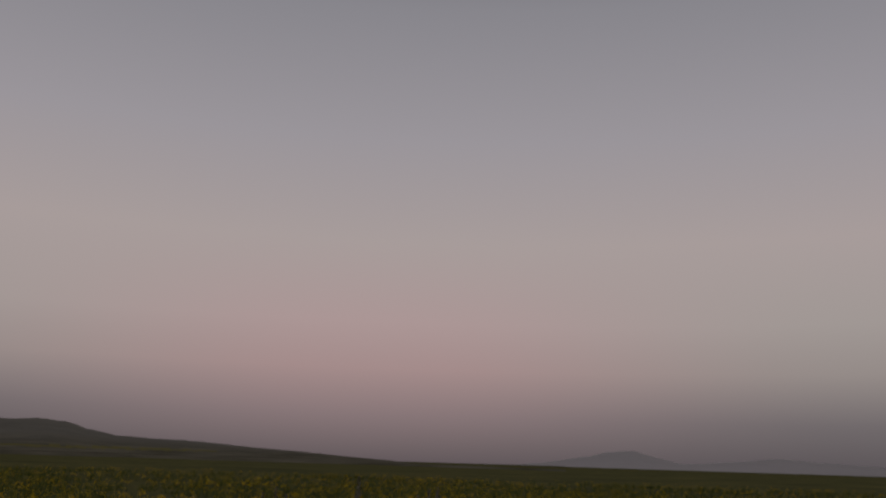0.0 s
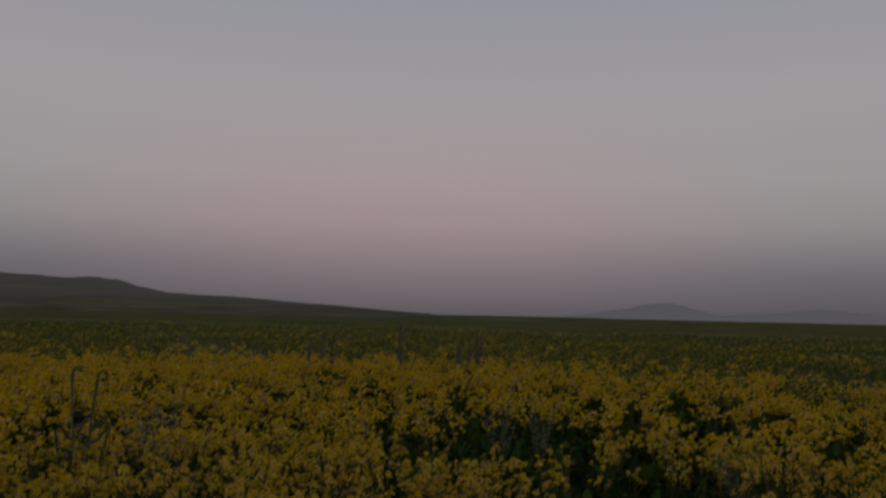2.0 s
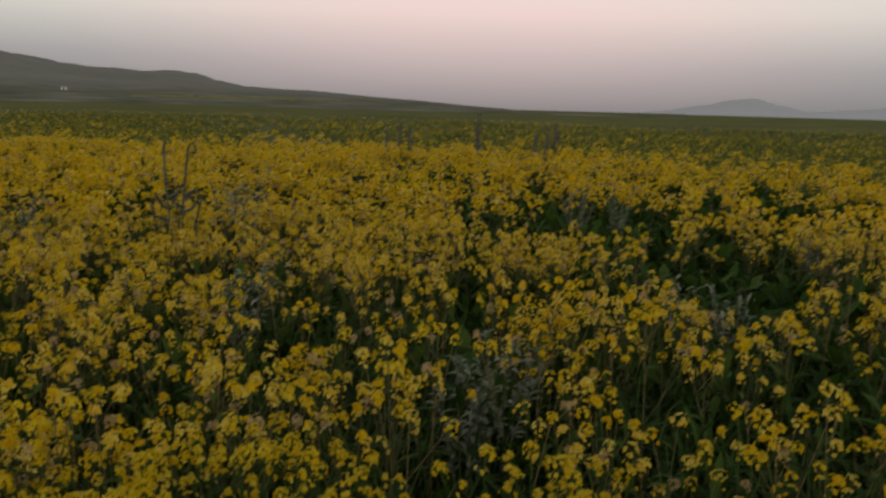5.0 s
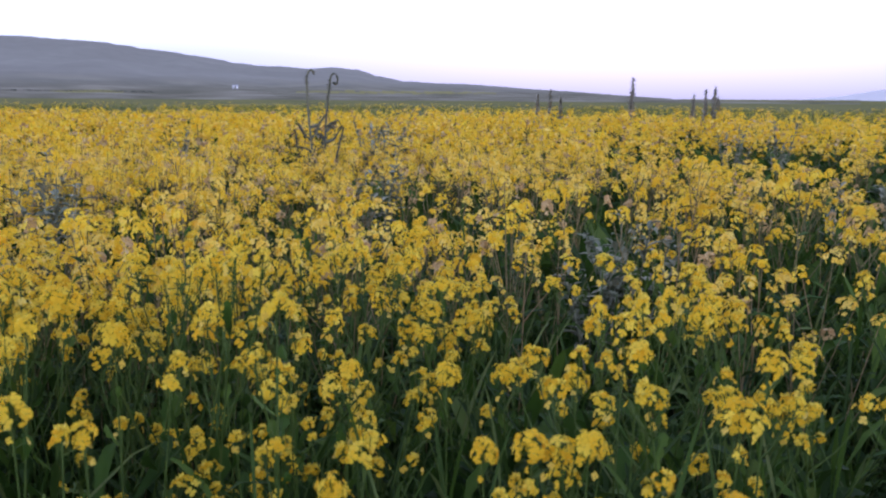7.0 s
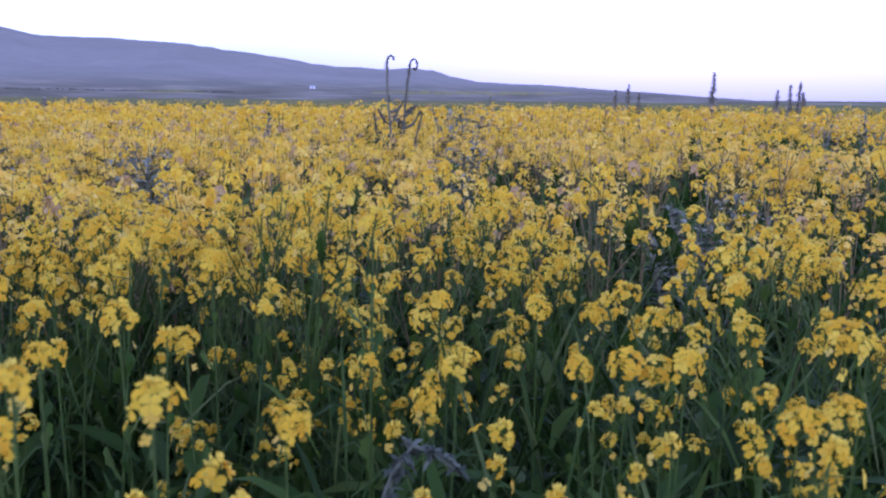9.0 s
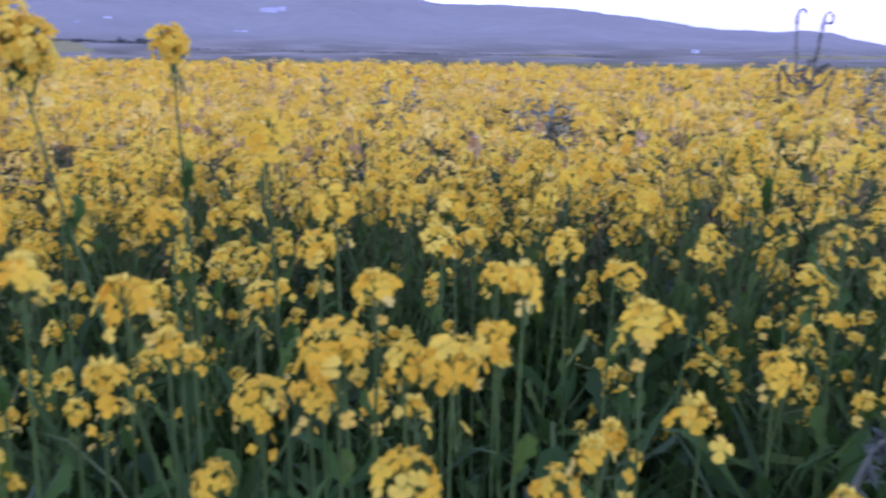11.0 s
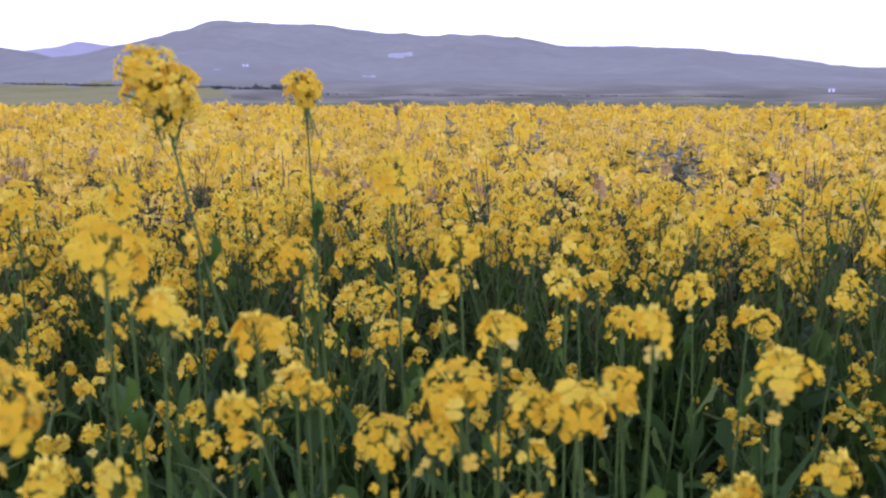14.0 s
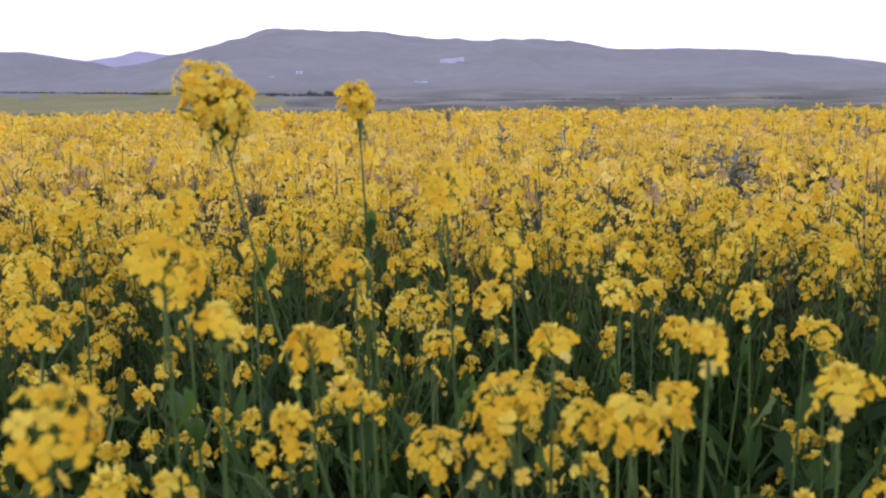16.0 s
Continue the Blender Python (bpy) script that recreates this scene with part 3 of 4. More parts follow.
def crowned_plant(seed, x, y, z, width, lean=(0.0, 0.0), low=2, label=PLANT_LABEL, count=0):
    """A plant whose crown of heads, so wide in all, is centred at x, y, z; it has a few small heads further down."""
    rnd = random.Random(seed)
    lean = Vector((lean[0] + rnd.gauss(0, 0.035), lean[1] + rnd.gauss(0, 0.035), 0))
    h = z - 0.014
    main = [lean * (1 - s) ** 1.15 + Vector((0, 0, h * s)) for s in (0, 0.3, 0.55, 0.75, 0.9, 1.0)]
    count = count or max(1, round((width / 0.054) ** 1.8))
    slight = width < 0.036 and count == 1
    size = min(1.5, max(0.7, width / 0.025)) if slight else width / 0.060 if count == 1 else 0.8
    top = new("mustard_plant")
    top.matrix_basis = pose(x, y, 0)
    side, heads = [], [(main[5], SMALL_HEADS if slight else LARGE_HEADS, size)]
    turn = rnd.uniform(0, 6.28)
    for k in range(count - 1):
        w = turn + k * 6.28 / (count - 1) + rnd.uniform(-0.4, 0.4)
        e = main[5] + Vector((math.cos(w), math.sin(w), 0)) * width * rnd.uniform(0.22, 0.40) - Vector((0, 0, rnd.uniform(-0.12, 0.32 if count < 5 else 1.0) * width))
        f = main[4].lerp(main[5], rnd.uniform(0.5, 0.75))
        side.append([f, f.lerp(e, 0.4), f.lerp(e, 0.8), e])
        heads.append((e, LARGE_HEADS, rnd.uniform(0.65, 0.88)))
    for k in range(low):
        w, q = turn + 1.5 + 2.4 * k, rnd.uniform(0.55, 0.75)
        f = main[2].lerp(main[4], rnd.random())
        e = f + Vector((math.cos(w), math.sin(w), 0)) * rnd.uniform(0.02, 0.055) + Vector((0, 0, (h - f.z) * q))
        side.append([f, f.lerp(e, 0.35) + Vector((0, 0, -0.006)), f.lerp(e, 0.75), e])
        heads.append((e, SMALL_HEADS, rnd.uniform(0.8, 1.1)))
    st = stem_shape(main, side, rnd, 0, 2)
    part("stem", mesh_of("stem", st.v, st.f, [STEM]), top)
    for e, kind, k in heads:
        out = (e - main[5]) * 9 if kind is LARGE_HEADS else Vector((0, 0, 0))
        d = Vector((out.x + rnd.gauss(0, 0.18), out.y + rnd.gauss(0, 0.18), 1.0)).normalized()
        add_head(top, kind, e + d * 0.012, d, rnd, k)
    for p, d, k in leaf_spots(main, side, rnd, 6):
        part("leaf", rnd.choice(LEAVES), top, turned(d, p) @ Matrix.Scale(k, 4))
    return tagged(top, label, "flower", PLANT_GROUP)


def plain_plant(seed, lod):
    """The same plant as one simple mesh for the wider field: petals 0, stem 1, leaf 2, faded petals 3."""
    rnd, sh = random.Random(seed), Shape()
    main, side = skeleton(rnd, 0.74, 0.55, 0.55, (3, 4, 5) if lod == 1 else (4, 5, 6), (0.03, 0.10) if lod == 1 else (0.02, 0.08))
    if lod < 3:
        st = stem_shape(main, side, rnd, 1)
        sh.add(st.v, st.f, 1)
        for run in [main] + side:
            hd = flower_head(rnd.randrange(9999), rnd.choice((9, 12, 16)), rnd.choice((0.010, 0.014, 0.018)), lod)[0]
            sh.add([Vector(p) + run[-1] for p in hd.v], hd.f, rnd.choices((0, 3, 4), (0.62, 0.09, 0.29))[0])
        for p, d, size in leaf_spots(main, side, rnd, 8 if lod == 1 else 4):
            sh.leaf(p, d, size, size * 0.28, rnd, 2, False)
    else:
        sh.add([main[0] - Vector((0.004, 0, 0)), main[0] + Vector((0.004, 0, 0)), main[5] + Vector((0, 0.003, 0)), main[5] - Vector((0, 0.003, 0))], [(0, 1, 2, 3)], 1)
        for run in [main] + side:
            cover = rnd.choices((0, 3, 4), (0.60, 0.11, 0.29))[0]
            for _ in range(6):
                c = run[-1] + Vector((rnd.gauss(0, 0.014), rnd.gauss(0, 0.014), rnd.gauss(0.003, 0.011)))
                n = Vector((rnd.gauss(0, 0.8), rnd.gauss(0, 0.8), 1)).normalized()
                a = n.orthogonal().normalized() * rnd.uniform(0.014, 0.019)
                b = n.cross(a) * rnd.uniform(0.8, 1.1)
                sh.add([c + a, c + b, c - a, c - b], [(0, 1, 2, 3)], cover)
        for run in side[:3]:
            sh.add([run[0] - Vector((0.003, 0, 0)), run[0] + Vector((0.003, 0, 0)), run[3]], [(0, 1, 2)], 1)
        for p, d, size in leaf_spots(main, side, rnd, 7):
            s = d.cross(Vector((0, 0, 1))).normalized() * size * 0.28
            q = p + d.normalized() * size
            sh.add([p, p.lerp(q, 0.5) + s, q, p.lerp(q, 0.5) - s], [(0, 1, 2, 3)], 2)
    v = np.array([tuple(p) for p in sh.v])
    tris, mats = [], []
    for f, m in zip(sh.f, sh.m):
        for k in range(1, len(f) - 1):
            tris.append((f[0], f[k], f[k + 1]))
            mats.append(m)
    return v, np.array(tris), np.array(mats)


GAPS = ((2.1, 3.4, 0.5), (0.1, 4.4, 0.4), (0.72, 2.45, 0.2), (0.08, 3.4, 0.2), (-0.22, 0.95, 0.13), (3.0, 6.3, 0.4))


def thickness(x, y):
    """How thickly the mustard stands at a place, 0 to 1."""
    t = 0.72 + 0.75 * fbm(x / 1.1, y / 1.1, 7.0, 3) + 0.35 * fbm(x / 5, y / 5, 9.0, 2)
    t += 0.26 * min(1, max(-1, -(x - 0.1) / max(0.6, 0.45 * y))) * min(1, max(0, math.hypot(x, y) - 1.0))
    for gx, gy, gr in GAPS:
        t -= 0.6 * math.exp(-((x - gx) ** 2 + (y - gy) ** 2) / gr ** 2)
    return min(1.0, max(0.0, t))


def leafy_hollow(x, y):
    """Two small places close to the path where only leaves grow."""
    return math.hypot(x + 0.34, y - 1.08) < 0.17 or math.hypot(x + 0.12, y - 0.86) < 0.14


def edge_of_field(az):
    return 18.5 + 4.0 * min(1, max(0, (az - 15) / 35)) - 3.0 * min(1, max(0, (-20 - az) / 25)) + 1.2 * fbm(az / 6, 2.0, 4.0, 3)


def sow(rnd, az0, az1, r0, r1, density):
    """Random places of plants over a sector of the field."""
    area = radians(az1 - az0) * (r1 * r1 - r0 * r0) / 2
    for _ in range(int(area * density)):
        az, r = rnd.uniform(az0, az1), math.sqrt(rnd.uniform(r0 * r0, r1 * r1))
        x, y = polar(az, r)
        if not leafy_hollow(x, y) and rnd.random() < max(thickness(x, y), 0.45 if az < -3 and r < 2.3 else 0.8 if az > 12 and r < 4 else 0) * min(1, max(0.02, (edge_of_field(az) - r) / 2.0)):
            yield x, y, r, az


def stand_height(x, y, rnd):
    tall = rnd.uniform(0.04, 0.12) if rnd.random() < 0.14 else 0.0
    return min(0.92, 0.735 + 0.07 * fbm(x / 0.8, y / 0.8, 15.0, 2) + rnd.gauss(0, 0.036) + tall)


def planted(name, rnd, kinds, places, mats, label, category="flower"):
    """Many plants as one object."""
    vs, fs, ms, n = [], [], [], 0
    for x, y, z, h in places:
        v, f, m = kinds[rnd.randrange(len(kinds))]
        w, k = rnd.uniform(0, 6.28), h / 0.74
        c, s = math.cos(w), math.sin(w)
        wide = rnd.uniform(0.9, 1.25)
        lx, ly = rnd.gauss(0, 0.06), rnd.gauss(0, 0.06)
        p = np.empty_like(v)
        p[:, 0] = (v[:, 0] * c - v[:, 1] * s) * wide + x + lx * v[:, 2]
        p[:, 1] = (v[:, 0] * s + v[:, 1] * c) * wide + y + ly * v[:, 2]
        p[:, 2] = v[:, 2] * k + z
        vs.append(p)
        fs.append(f + n)
        ms.append(m)
        n += len(v)
    v, f, m = np.concatenate(vs), np.concatenate(fs), np.concatenate(ms)
    me = bpy.data.meshes.new(name)
    me.vertices.add(len(v))
    me.vertices.foreach_set("co", v.astype(np.float32).ravel())
    me.loops.add(f.size)
    me.loops.foreach_set("vertex_index", f.astype(np.int32).ravel())
    me.polygons.add(len(f))
    me.polygons.foreach_set("loop_start", np.arange(0, f.size, 3, dtype=np.int32))
    me.polygons.foreach_set("material_index", m.astype(np.int32))
    for mat in mats:
        me.materials.append(mat)
    me.update(calc_edges=True)
    return tagged(new(name, me), label, category, kind="stuff")


NEAR, WEST, EAST = 1.85, 66.0, -52.0
rnd = random.Random(11)

# crowns close by: place, height and width over all; first those that show on the way in, then those round the last stand
AHEAD = ((-0.187, 0.591, 0.795, 0.060), (-0.110, 0.671, 0.752, 0.040), (-0.153, 0.642, 0.722, 0.033), (-0.240, 0.506, 0.836, 0.026), (-0.207, 0.563, 0.715, 0.030), (-0.379, 1.139, 0.812, 0.082),
            (-0.062, 0.998, 0.863, 0.062), (-0.172, 1.339, 0.773, 0.080), (-0.217, 1.180, 0.723, 0.045), (-0.066, 0.998, 0.703, 0.037), (0.032, 0.949, 0.712, 0.068), (-0.004, 0.900, 0.693, 0.042),
            (0.068, 0.847, 0.676, 0.033), (0.160, 0.936, 0.713, 0.045), (0.212, 0.926, 0.723, 0.074), (0.170, 0.884, 0.684, 0.024), (0.220, 0.769, 0.693, 0.027), (0.193, 0.776, 0.663, 0.025),
            (0.298, 0.688, 0.745, 0.040), (0.286, 0.726, 0.693, 0.024), (0.347, 0.721, 0.743, 0.037), (0.394, 1.134, 0.763, 0.056), (0.240, 1.278, 0.690, 0.047), (0.271, 0.911, 0.728, 0.050))
AHEAD_TOO = ((0.326, 0.839, 0.718, 0.022), (0.147, 1.191, 0.719, 0.052), (-0.007, 0.650, 0.697, 0.022), (0.096, 0.643, 0.701, 0.024), (0.499, 0.980, 0.793, 0.041), (0.017, 1.200, 0.727, 0.071),
            (-0.265, 0.964, 0.735, 0.041), (0.316, 0.669, 0.727, 0.032), (0.062, 0.818, 0.651, 0.028), (-0.428, 1.014, 0.707, 0.027), (-0.507, 1.142, 0.726, 0.047), (0.328, 1.206, 0.704, 0.047),
            (0.434, 0.901, 0.756, 0.056), (0.153, 1.492, 0.740, 0.056), (-0.090, 1.197, 0.704, 0.030))
ASIDE = ((-0.428, 0.243, 0.838, 0.046), (-0.505, 0.368, 0.872, 0.064), (-0.461, 0.367, 0.848, 0.046), (-0.650, 0.505, 0.886, 0.043), (-0.574, 0.621, 0.830, 0.046), (-0.466, 0.445, 0.814, 0.061),
            (-0.444, 0.453, 0.789, 0.026), (-0.460, 0.416, 0.775, 0.029), (-0.422, 0.449, 0.785, 0.016), (-0.502, 0.732, 0.788, 0.048), (-0.450, 0.669, 0.840, 0.043), (-0.344, 0.529, 0.815, 0.049),
            (-0.353, 0.495, 0.784, 0.055), (-0.310, 0.498, 0.780, 0.042), (-0.278, 0.494, 0.784, 0.054), (-0.266, 0.534, 0.788, 0.047), (-0.372, 0.494, 0.753, 0.038), (-0.408, 0.491, 0.744, 0.042),
            (-0.403, 0.780, 0.794, 0.040), (-0.373, 0.845, 0.753, 0.040), (-0.529, 0.692, 0.892, 0.060), (-0.576, 0.744, 0.733, 0.037))
ASIDE_TOO = ((-0.274, 0.923, 0.749, 0.028), (-0.336, 0.960, 0.763, 0.050), (-0.509, 0.328, 0.756, 0.034), (-0.505, 0.366, 0.741, 0.026), (-0.528, 0.461, 0.728, 0.017), (-0.865, 0.514, 0.759, 0.056),
            (-0.909, 0.538, 0.804, 0.059), (-1.007, 0.662, 0.852, 0.069), (-0.450, 0.923, 0.806, 0.053), (-0.343, 0.589, 0.712, 0.026),
            (-0.380, 0.593, 0.711, 0.023), (-0.783, 0.902, 0.853, 0.048), (-0.742, 0.671, 0.825, 0.039), (-0.297, 1.224, 0.774, 0.060), (-0.385, 1.308, 0.802, 0.065))
UNDER_PATH = ((0.037, 0.468, 0.745, 0.065), (-0.012, 0.455, 0.735, 0.055), (0.085, 0.455, 0.760, 0.060), (0.065, 0.43, 0.73, 0.06), (-0.06, 0.50, 0.70, 0.030),
              (-0.287, 0.450, 0.733, 0.052), (-0.402, 0.439, 0.714, 0.037), (-0.224, 0.524, 0.704, 0.040))
seed = 1000
for x, y, z, width in AHEAD + AHEAD_TOO + ASIDE + ASIDE_TOO + UNDER_PATH:
    crowned_plant(seed, x, y, z, width, low=0 if x < -0.2 else 2 if z > 0.80 else 1)
    seed += 1
crowned_plant(990, -0.652, 0.548, 0.978, 0.046, (0.24, 0.15), 0, "tallest wild mustard plant, its flower crown high above the rest", 7)
crowned_plant(991, -0.694, 0.781, 0.968, 0.034, (0.0, 0.01), 0, "thin tall wild mustard plant with one round yellow flower head", 3)

# the stand behind them
kinds = [mustard_plant(100 + k) for k in range(16)]
placed = 0
for x, y, r, az in sow(rnd, EAST, WEST, 1.1, NEAR, 120):
    if placed >= 250:
        break
    if az < 14 and rnd.random() < 0.3 or az > 20 and r < 1.45 and rnd.random() < 0.55:
        continue
    if r < 1.5 and rnd.random() > 0.12 + (r - 1.1) / 0.4:
        continue
    h = min(stand_height(x, y, rnd), 0.80 if r < 1.3 else 0.88) / 0.74
    at = pose(x, y, 0, rnd.gauss(0, 3), rnd.gauss(0, 3), rnd.uniform(0, 360))
    kind = kinds[placed if placed < 16 else rnd.randrange(16)]
    if placed < 16:
        kind.matrix_basis = at @ Matrix.Diagonal((1, 1, h, 1))
    else:
        copy_thing(kind, at @ Matrix.Diagonal((1, 1, h / kind.scale.z, 1)))
    placed += 1

# shorter plants with small heads under the taller ones
short = [mustard_plant(180 + k, 0.74, SMALL_HEADS) for k in range(8)]
few = 0
for x, y, r, az in sow(rnd, -34, 62, 1.05, 1.7, 50):
    if few >= 40:
        break
    h = rnd.uniform(0.56, 0.72) / 0.74
    at = pose(x, y, 0, rnd.gauss(0, 4), rnd.gauss(0, 4), rnd.uniform(0, 360))
    kind = short[few if few < 8 else rnd.randrange(8)]
    if few < 8:
        kind.matrix_basis = at @ Matrix.Diagonal((1, 1, h, 1))
    else:
        copy_thing(kind, at @ Matrix.Diagonal((1, 1, h / kind.scale.z, 1)))
    few += 1

near_kinds = [plain_plant(300 + k, 1) for k in range(14)]
mid_kinds = [plain_plant(330 + k, 2) for k in range(14)]
far_kinds = [plain_plant(400 + k, 3) for k in range(16)]
FIELD = [PETAL, STALK, LEAF, FADED, PALE_PETAL]
planted("mustard_stand", rnd, near_kinds, [(x, y, 0, stand_height(x, y, rnd)) for x, y, r, az in sow(rnd, EAST, WEST, NEAR, 3.2, 68)],
        FIELD, "dense stand of yellow flowering wild mustard")
planted("mustard_stand", rnd, mid_kinds, [(x, y, 0, stand_height(x, y, rnd)) for x, y, r, az in sow(rnd, EAST, WEST, 3.2, 6.5, 78)],
        FIELD, "yellow flowering wild mustard in the middle of the field")
planted("mustard_field", rnd, far_kinds, [(x, y, 0, stand_height(x, y, rnd) + 0.06 * fbm(x / 1.6, y / 1.6, 31.0, 2)) for x, y, r, az in sow(rnd, EAST, WEST, 6.5, 26, 35)],
        FIELD, "yellow mustard field running to the green plain")


def stray_patches(rnd, count):
    """Places of thin mustard patches in the crop beyond the field, in streaks across the plain."""
    for _ in range(count):
        az, r = rnd.uniform(EAST, WEST), 30 * (80 / 30) ** rnd.random()
        x, y = polar(az, r)
        if fbm(x / 16, y / 5, 44.0, 3) > 0.2:
            yield x, y, -0.12, 0.74 * rnd.uniform(0.75, 1.0)


planted("mustard_patches", rnd, far_kinds, list(stray_patches(rnd, 3000)), FIELD, "scattered yellow mustard patches in the far green crop")


def leafy_base(seed):
    """Low leaves that fill the space between the stems."""
    r, sh = random.Random(seed), Shape()
    for k in range(16):
        w, o = r.uniform(0, 6.28), (r.gauss(0, 0.05), r.gauss(0, 0.05), r.uniform(0.0, 0.44))
        if k < 8:
            sh.leaf(o, (math.cos(w), math.sin(w), r.uniform(0.5, 2.2)), r.uniform(0.08, 0.18), r.uniform(0.014, 0.034), r, 0, False)
        else:
            sh.leaf(o, (math.cos(w) * 0.5, math.sin(w) * 0.5, r.uniform(0.7, 1.8)), r.uniform(0.18, 0.34), r.uniform(0.004, 0.010), r, 1, False)
    v, f = np.array([tuple(p) for p in sh.v]), []
    for q in sh.f:
        f += [(q[0], q[1], q[2]), (q[0], q[2], q[3])]
    return v, np.array(f), np.repeat(np.array(sh.m), 2)


bases = [leafy_base(k) for k in range(10)]
planted("green_undergrowth", rnd, bases, [(*polar(rnd.uniform(EAST, WEST), math.sqrt(rnd.uniform(0.3, 18))), 0, 0.74 * rnd.uniform(0.7, 1.25)) for _ in range(2700)],
        [LEAF, BLADE], "dark green leafy undergrowth between the stems", "undergrowth")
def low_leaves(seed):
    """A coarse tuft of broad leaves for the ground further off."""
    r, v, f = random.Random(seed), [], []
    for k in range(10):
        w, z = r.uniform(0, 6.28), r.uniform(0.0, 0.42)
        p = Vector((r.gauss(0, 0.06), r.gauss(0, 0.06), z))
        d = Vector((math.cos(w), math.sin(w), r.uniform(0.2, 1.6))).normalized() * r.uniform(0.12, 0.24)
        s = Vector((-math.sin(w), math.cos(w), 0)) * r.uniform(0.02, 0.04)
        n = len(v)
        v += [p, p + d * 0.55 + s, p + d - Vector((0, 0, 0.03)), p + d * 0.55 - s]
        f += [(n, n + 1, n + 2), (n, n + 2, n + 3)]
    return np.array([tuple(p) for p in v]), np.array(f), np.zeros(len(f), dtype=int)


tufts_low = [low_leaves(k) for k in range(10)]
planted("green_undergrowth", rnd, tufts_low, [(*polar(rnd.uniform(EAST, WEST), math.sqrt(rnd.uniform(9, 150))), 0, 0.74 * rnd.uniform(0.8, 1.3)) for _ in range(9000)],
        [LEAF], "dark green leaves under the mustard further off", "undergrowth")
planted("mustard_behind", rnd, far_kinds, [(x, y, 0, stand_height(x, y, rnd)) for x, y, r, az in [*sow(rnd, 86, 274, 0.8, 1.7, 24), *sow(rnd, WEST, 360 + EAST, 1.7, 7, 16)]],
        FIELD, "yellow mustard field behind the path")


# ---- green crop beyond the mustard ----
def crop_tuft(seed):
    r, sh = random.Random(seed), Shape()
    for _ in range(9):
        w, h = r.uniform(0, 6.28), r.uniform(0.15, 0.40)
        o = Vector((math.cos(w), math.sin(w), 0))
        b = o * r.uniform(0, 0.25)
        s = Vector((-o.y, o.x, 0)) * 0.03
        sh.add([b - s, b + s, b + o * 0.12 + Vector((0, 0, h))], [(0, 1, 2)], 0)
    if seed % 4:
        for _ in range(4):
            c = Vector((r.gauss(0, 0.15), r.gauss(0, 0.15), r.uniform(0.25, 0.42)))
            sh.add([c + Vector((0.04, 0, 0)), c + Vector((-0.03, 0.03, 0.03)), c + Vector((0, -0.04, 0.015))], [(0, 1, 2)], 1)
    return np.array([tuple(p) for p in sh.v]), np.array(sh.f), np.array(sh.m)


tufts = [crop_tuft(k) for k in range(12)]
spots = []
for _ in range(26000):
    az, r = rnd.uniform(EAST, WEST), 13 * (90 / 13) ** rnd.random()
    x, y = polar(az, r)
    if r > edge_of_field(az) - 1 and rnd.random() < 0.6 + 0.8 * fbm(x / 9, y / 30, 21.0, 3):
        spots.append((x, y, 0, 0.74 * rnd.uniform(0.7, 1.2)))
planted("crop_field", rnd, tufts, spots, [CROP, PETAL], "low green crop beyond the mustard", "crop")


# ---- weeds that stand above the flowers ----
def grey_weed(seed, x, y, h):
    r = random.Random(seed)
    lv = Shape()
    top = new("grey_weed")
    top.matrix_basis = pose(x, y, 0, 0, 0, r.uniform(0, 360))
    for _ in range(9):
        sh = Shape()
        w, reach = r.uniform(0, 6.28), r.uniform(0.05, 0.16)
        o = Vector((math.cos(w), math.sin(w), 0))
        hh = h * r.uniform(0.75, 1.0)
        pts = [o * reach * s * s + Vector((0, 0, hh * s)) for s in (0, 0.4, 0.7, 0.9, 1.0)]
        sh.tube(pts, [0.004, 0.0035, 0.003, 0.002, 0.001], 4, 0)
        part("stem", mesh_of("stem", sh.v, sh.f, [GREY]), top)
        for _ in range(26):
            s = r.uniform(0.6, 1.0)
            p = o * reach * s * s + Vector((0, 0, hh * s))
            lv.leaf(p, (r.gauss(0, 1), r.gauss(0, 1), r.uniform(0.2, 1.5)), r.uniform(0.03, 0.07), 0.020, r, 0, False)
    tagged(part("foliage", mesh_of("foliage", lv.v, lv.f, [GREY]), top), kind="stuff")
    tagged(top, "wispy silver-grey weed among the mustard flowers", "weed", "grey weeds in the field")


for k, (x, y, h) in enumerate(((0.72, 2.55, 0.76), (0.84, 2.62, 0.79), (0.30, 6.8, 1.0), (0.15, 6.5, 0.95), (3.05, 6.25, 0.98), (2.8, 6.5, 0.9), (0.09, 3.6, 0.91),
                                (2.13, 3.26, 0.77), (1.95, 3.5, 0.74), (-1.21, 3.6, 0.89), (-1.1, 5.9, 0.9), (-2.3, 3.8, 0.91), (-1.95, 3.95, 0.90), (-0.95, 3.0, 0.87),
                                (3.6, 4.6, 0.85), (-1.75, 3.5, 0.88), (0.25, 5.6, 0.93))):
    grey_weed(500 + k, x, y, h)


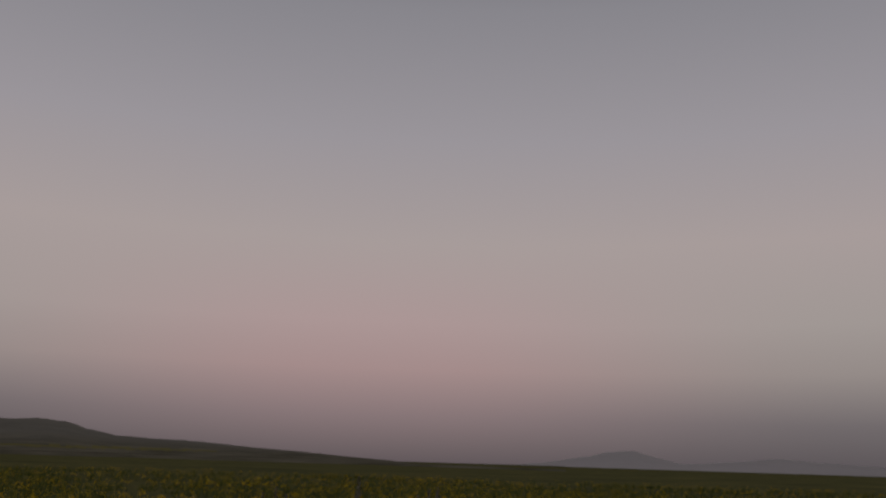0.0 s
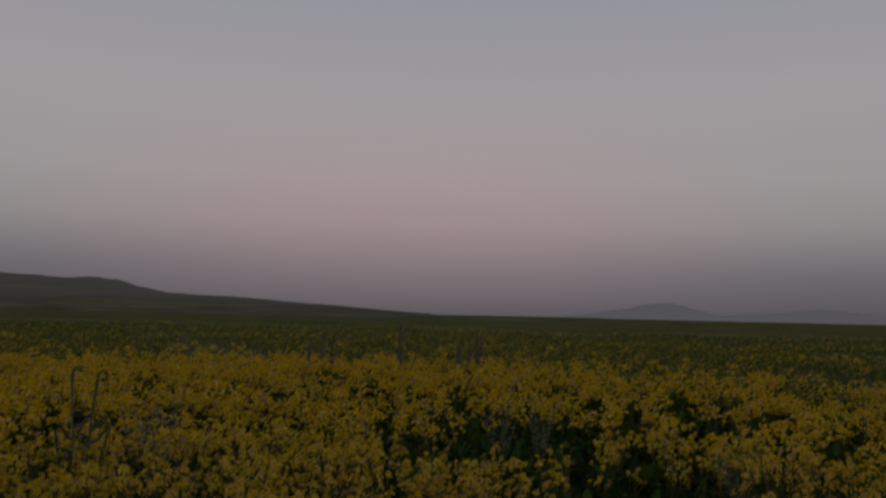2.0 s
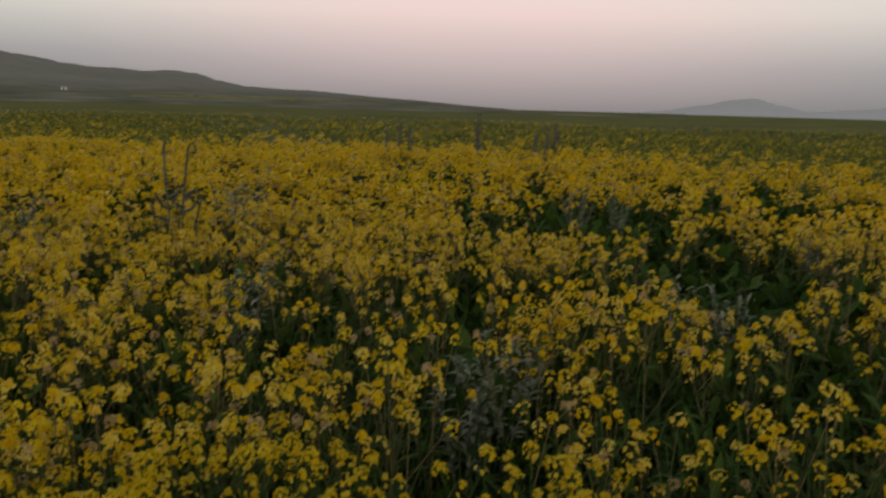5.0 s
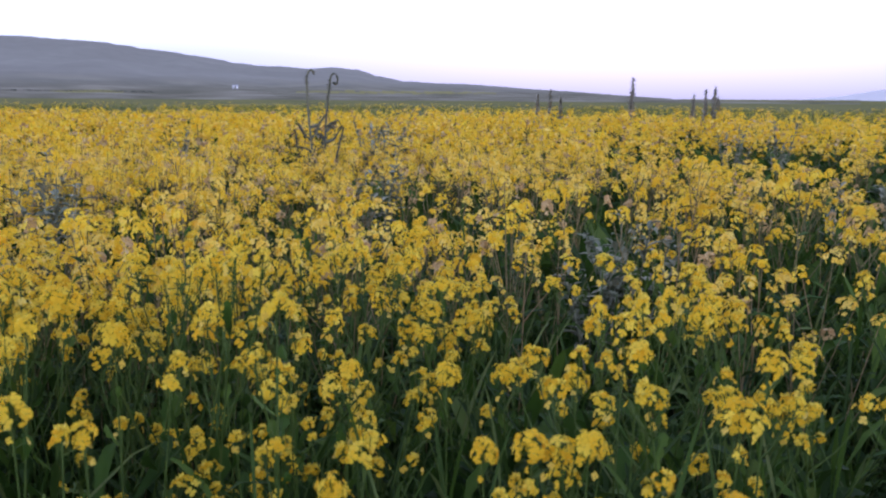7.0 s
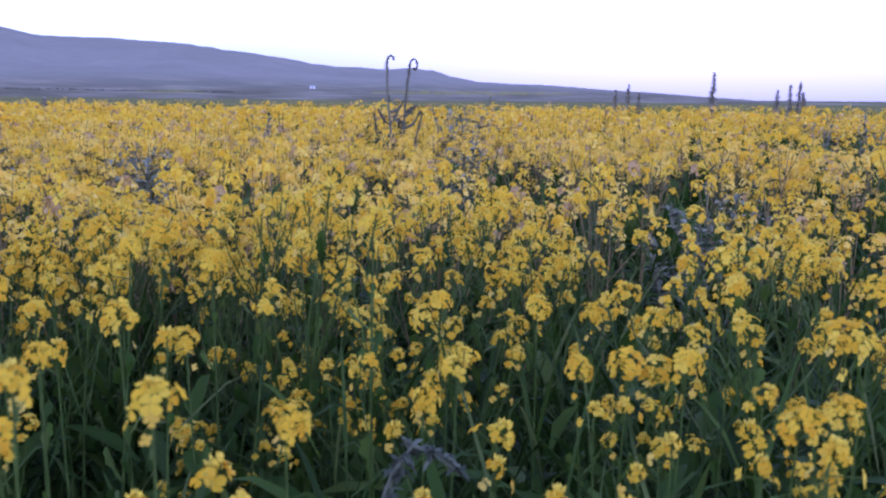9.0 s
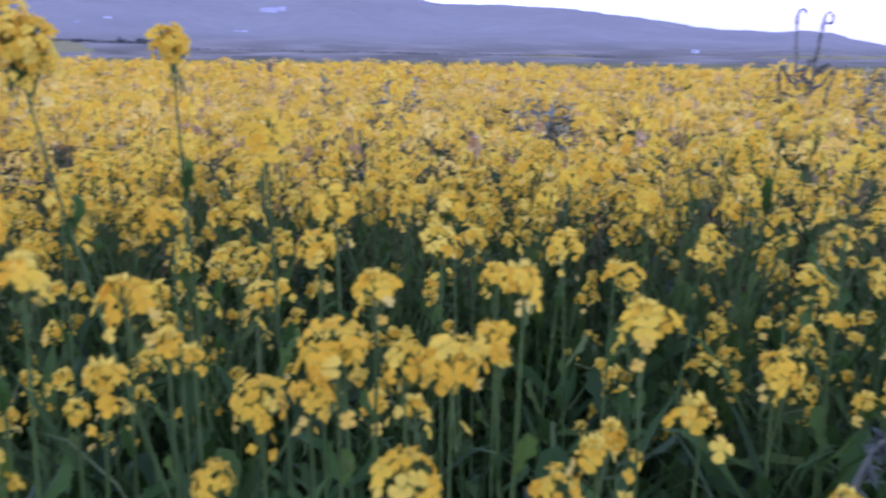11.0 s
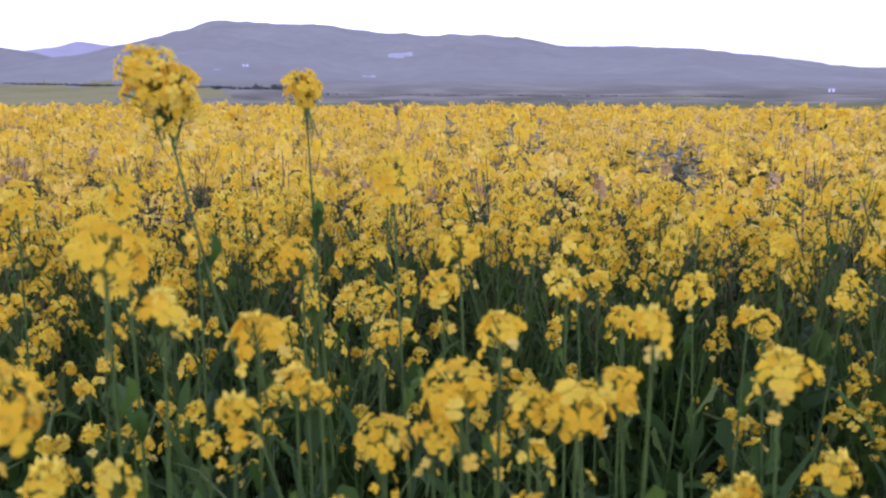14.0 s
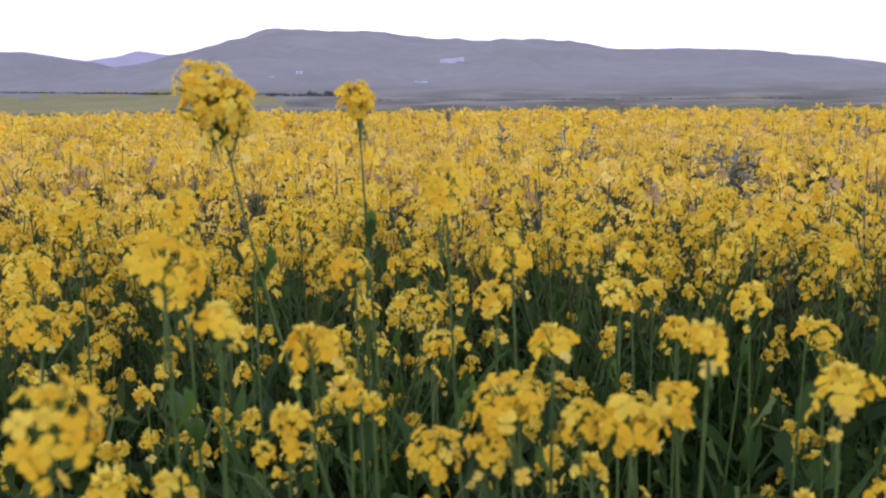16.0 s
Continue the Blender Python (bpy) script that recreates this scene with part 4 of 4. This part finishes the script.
def nodding_weed(x, y, h):
    """A furry grey-blue shoot that arches over beside a lesser one, low among the stems."""
    r = random.Random(61)
    top = new("nodding_weed")
    top.matrix_basis = pose(x, y, 0)
    for reach, hh, leaves in ((0.085, h, 90), (0.03, h * 0.80, 14)):
        sh, lf = Shape(), Shape()
        pts = [Vector((-0.05 + reach * q * q * 1.5, 0.01 * q, hh * (1 - (1 - q) ** 2.2) - 0.05 * max(0, q - 0.8) / 0.2)) for q in (0, 0.2, 0.4, 0.55, 0.7, 0.8, 0.9, 1.0)]
        sh.tube(pts, [0.004, 0.004, 0.0038, 0.0036, 0.0032, 0.003, 0.0024, 0.0014], 5, 0)
        part("stalk", mesh_of("stalk", sh.v, sh.f, [SHOOT]), top)
        for _ in range(leaves):
            i = r.randrange(3, 7)
            p = pts[i].lerp(pts[i + 1], r.random())
            lf.leaf(p, (r.gauss(0.4, 0.7), r.gauss(0, 0.7), r.uniform(-0.4, 0.8)), r.uniform(0.010, 0.022), 0.007, r, 0, False)
        tagged(part("foliage", mesh_of("foliage", lf.v, lf.f, [SHOOT]), top), kind="stuff")
    tagged(top, "furry blue-grey weed nodding over among dark green stems", "weed")


nodding_weed(-0.045, 0.80, 0.695)


def tall_weed(x, y, h):
    """Two dark stalks whose tips coil over, with bare twigs and a tuft of dead leaves at the height of the flowers."""
    r = random.Random(77)
    top = new("tall_weed")
    top.matrix_basis = pose(x, y, 0)
    for dx, hh, curl in ((-0.055, h, 2.6), (0.075, h * 0.985, 5.0), (-0.13, h * 0.74, 0), (0.15, h * 0.75, 0), (0.02, h * 0.70, 0)):
        sh, lf = Shape(), Shape()
        wave = r.uniform(0, 6.28)
        pts = [Vector((dx * s + 0.013 * math.sin(wave + 7 * s) * s, 0.02 * s, hh * 0.95 * s)) for s in (0, 0.2, 0.4, 0.55, 0.7, 0.8, 0.9, 1.0)]
        foot = len(pts)
        if curl:
            p0, a = pts[-1], 0.0
            while a < curl:
                a += 0.45
                k = 1 - 0.5 * a / 5
                pts.append(p0 + Vector((0.026 * (1 - math.cos(a) * k), 0.01 * a, 0.045 * math.sin(a) * k)))
        n = len(pts)
        sh.tube(pts, [0.0075 - 0.003 * k / n for k in range(n)], 6, 0)
        part("stalk", mesh_of("stalk", sh.v, sh.f, [DARK]), top)
        for _ in range(110):
            p = pts[r.randrange(2, foot - 1)].lerp(pts[foot - 1], r.random())
            lf.leaf(p, (r.gauss(0, 1), r.gauss(0, 1), r.uniform(-0.2, 1.0)), r.uniform(0.012, 0.026), 0.008, r, 0, False)
        for _ in range(30 if curl else 0):
            p = pts[r.randrange(foot - 1, n)]
            lf.drop(p, (r.gauss(0, 1), r.gauss(0, 1), r.uniform(-0.6, 1.0)), r.uniform(0.010, 0.020), 0.005, 0)
        tagged(part("foliage", mesh_of("foliage", lf.v, lf.f, [DARK]), top), kind="stuff")
    dead = Shape()
    for k in range(9):
        sh = Shape()
        z = h * r.uniform(0.58, 0.73)
        dx = r.choice((-0.055, 0.075)) * z / h
        w = r.choice((-1, 1)) * r.uniform(0.3, 0.9)
        end = Vector((dx + 0.13 * w, 0.04, z + r.uniform(0.03, 0.11)))
        sh.tube([(dx, 0.015, z), (dx + 0.06 * w, 0.03, z + 0.02), end], [0.011, 0.010, 0.006], 5, 0)
        for _ in range(9):
            dead.leaf(end.lerp(Vector((dx, 0.015, z)), r.uniform(0, 0.7)), (r.gauss(0, 1), r.gauss(0, 1), r.uniform(-0.5, 0.9)), r.uniform(0.02, 0.05), 0.016, r, 0, False)
        part("twig", mesh_of("twig", sh.v, sh.f, [DARK]), top)
    tagged(part("dead_leaves", mesh_of("dead_leaves", dead.v, dead.f, [DARK]), top), kind="stuff")
    tagged(top, "tall dark dry weed with curled tips above the flowers", "weed")


tall_weed(*polar(2.05, 5.6), 1.27)


def spire_weed(seed, az, d, h, spread):
    """A narrow dark spike of small leaves on one stalk."""
    r, st, lf = random.Random(seed), Shape(), Shape()
    bend = Vector((r.gauss(0, 0.03), r.gauss(0, 0.03), 0))
    def on(q):
        return bend * q * q + Vector((0, 0, h * q))
    st.tube([on(q) for q in (0, 0.4, 0.7, 1.0)], [0.013, 0.01, 0.007, 0.003], 5, 0)
    for tier in range(34):
        q = 0.42 + 0.57 * (tier + r.random()) / 34
        full = r.uniform(0.85, 1.12)
        for _ in range(int(4 + 5 * full)):
            w = r.uniform(0, 6.28)
            reach = spread * (1.05 - q) * 0.95 * full * r.uniform(0.4, 1.2)
            lf.leaf(on(q + r.uniform(-0.015, 0.015)), (math.cos(w), math.sin(w), r.uniform(0.3, 1.3)), reach + 0.025, 0.034, r, 0, False)
    top = new("spire_weed")
    x, y = polar(az, d)
    top.matrix_basis = pose(x, y, 0, r.gauss(0, 2), r.gauss(0, 2), r.uniform(0, 360))
    part("stalk", mesh_of("stalk", st.v, st.f, [SPIKE]), top)
    tagged(part("foliage", mesh_of("foliage", lf.v, lf.f, [SPIKE]), top), kind="stuff")
    tagged(top, "dull grey spike-shaped weed standing above the mustard", "weed", "spike weeds in the field")


for k, (az, d, h, spread) in enumerate(((-17.15, 15, 1.42, 0.26), (-21.6, 15.5, 1.25, 0.2), (-21.95, 15.5, 1.29, 0.2), (-20.85, 15, 1.14, 0.22), (-22.5, 15.5, 1.12, 0.26),
                                         (-12.2, 15, 1.22, 0.2), (-11.35, 15, 1.14, 0.22), (-13.0, 15.5, 1.10, 0.22), (32.9, 9, 0.92, 0.30), (33.5, 9.2, 0.90, 0.28), (22.6, 13, 0.94, 0.30))):
    spire_weed(700 + k, az, d, h, spread)
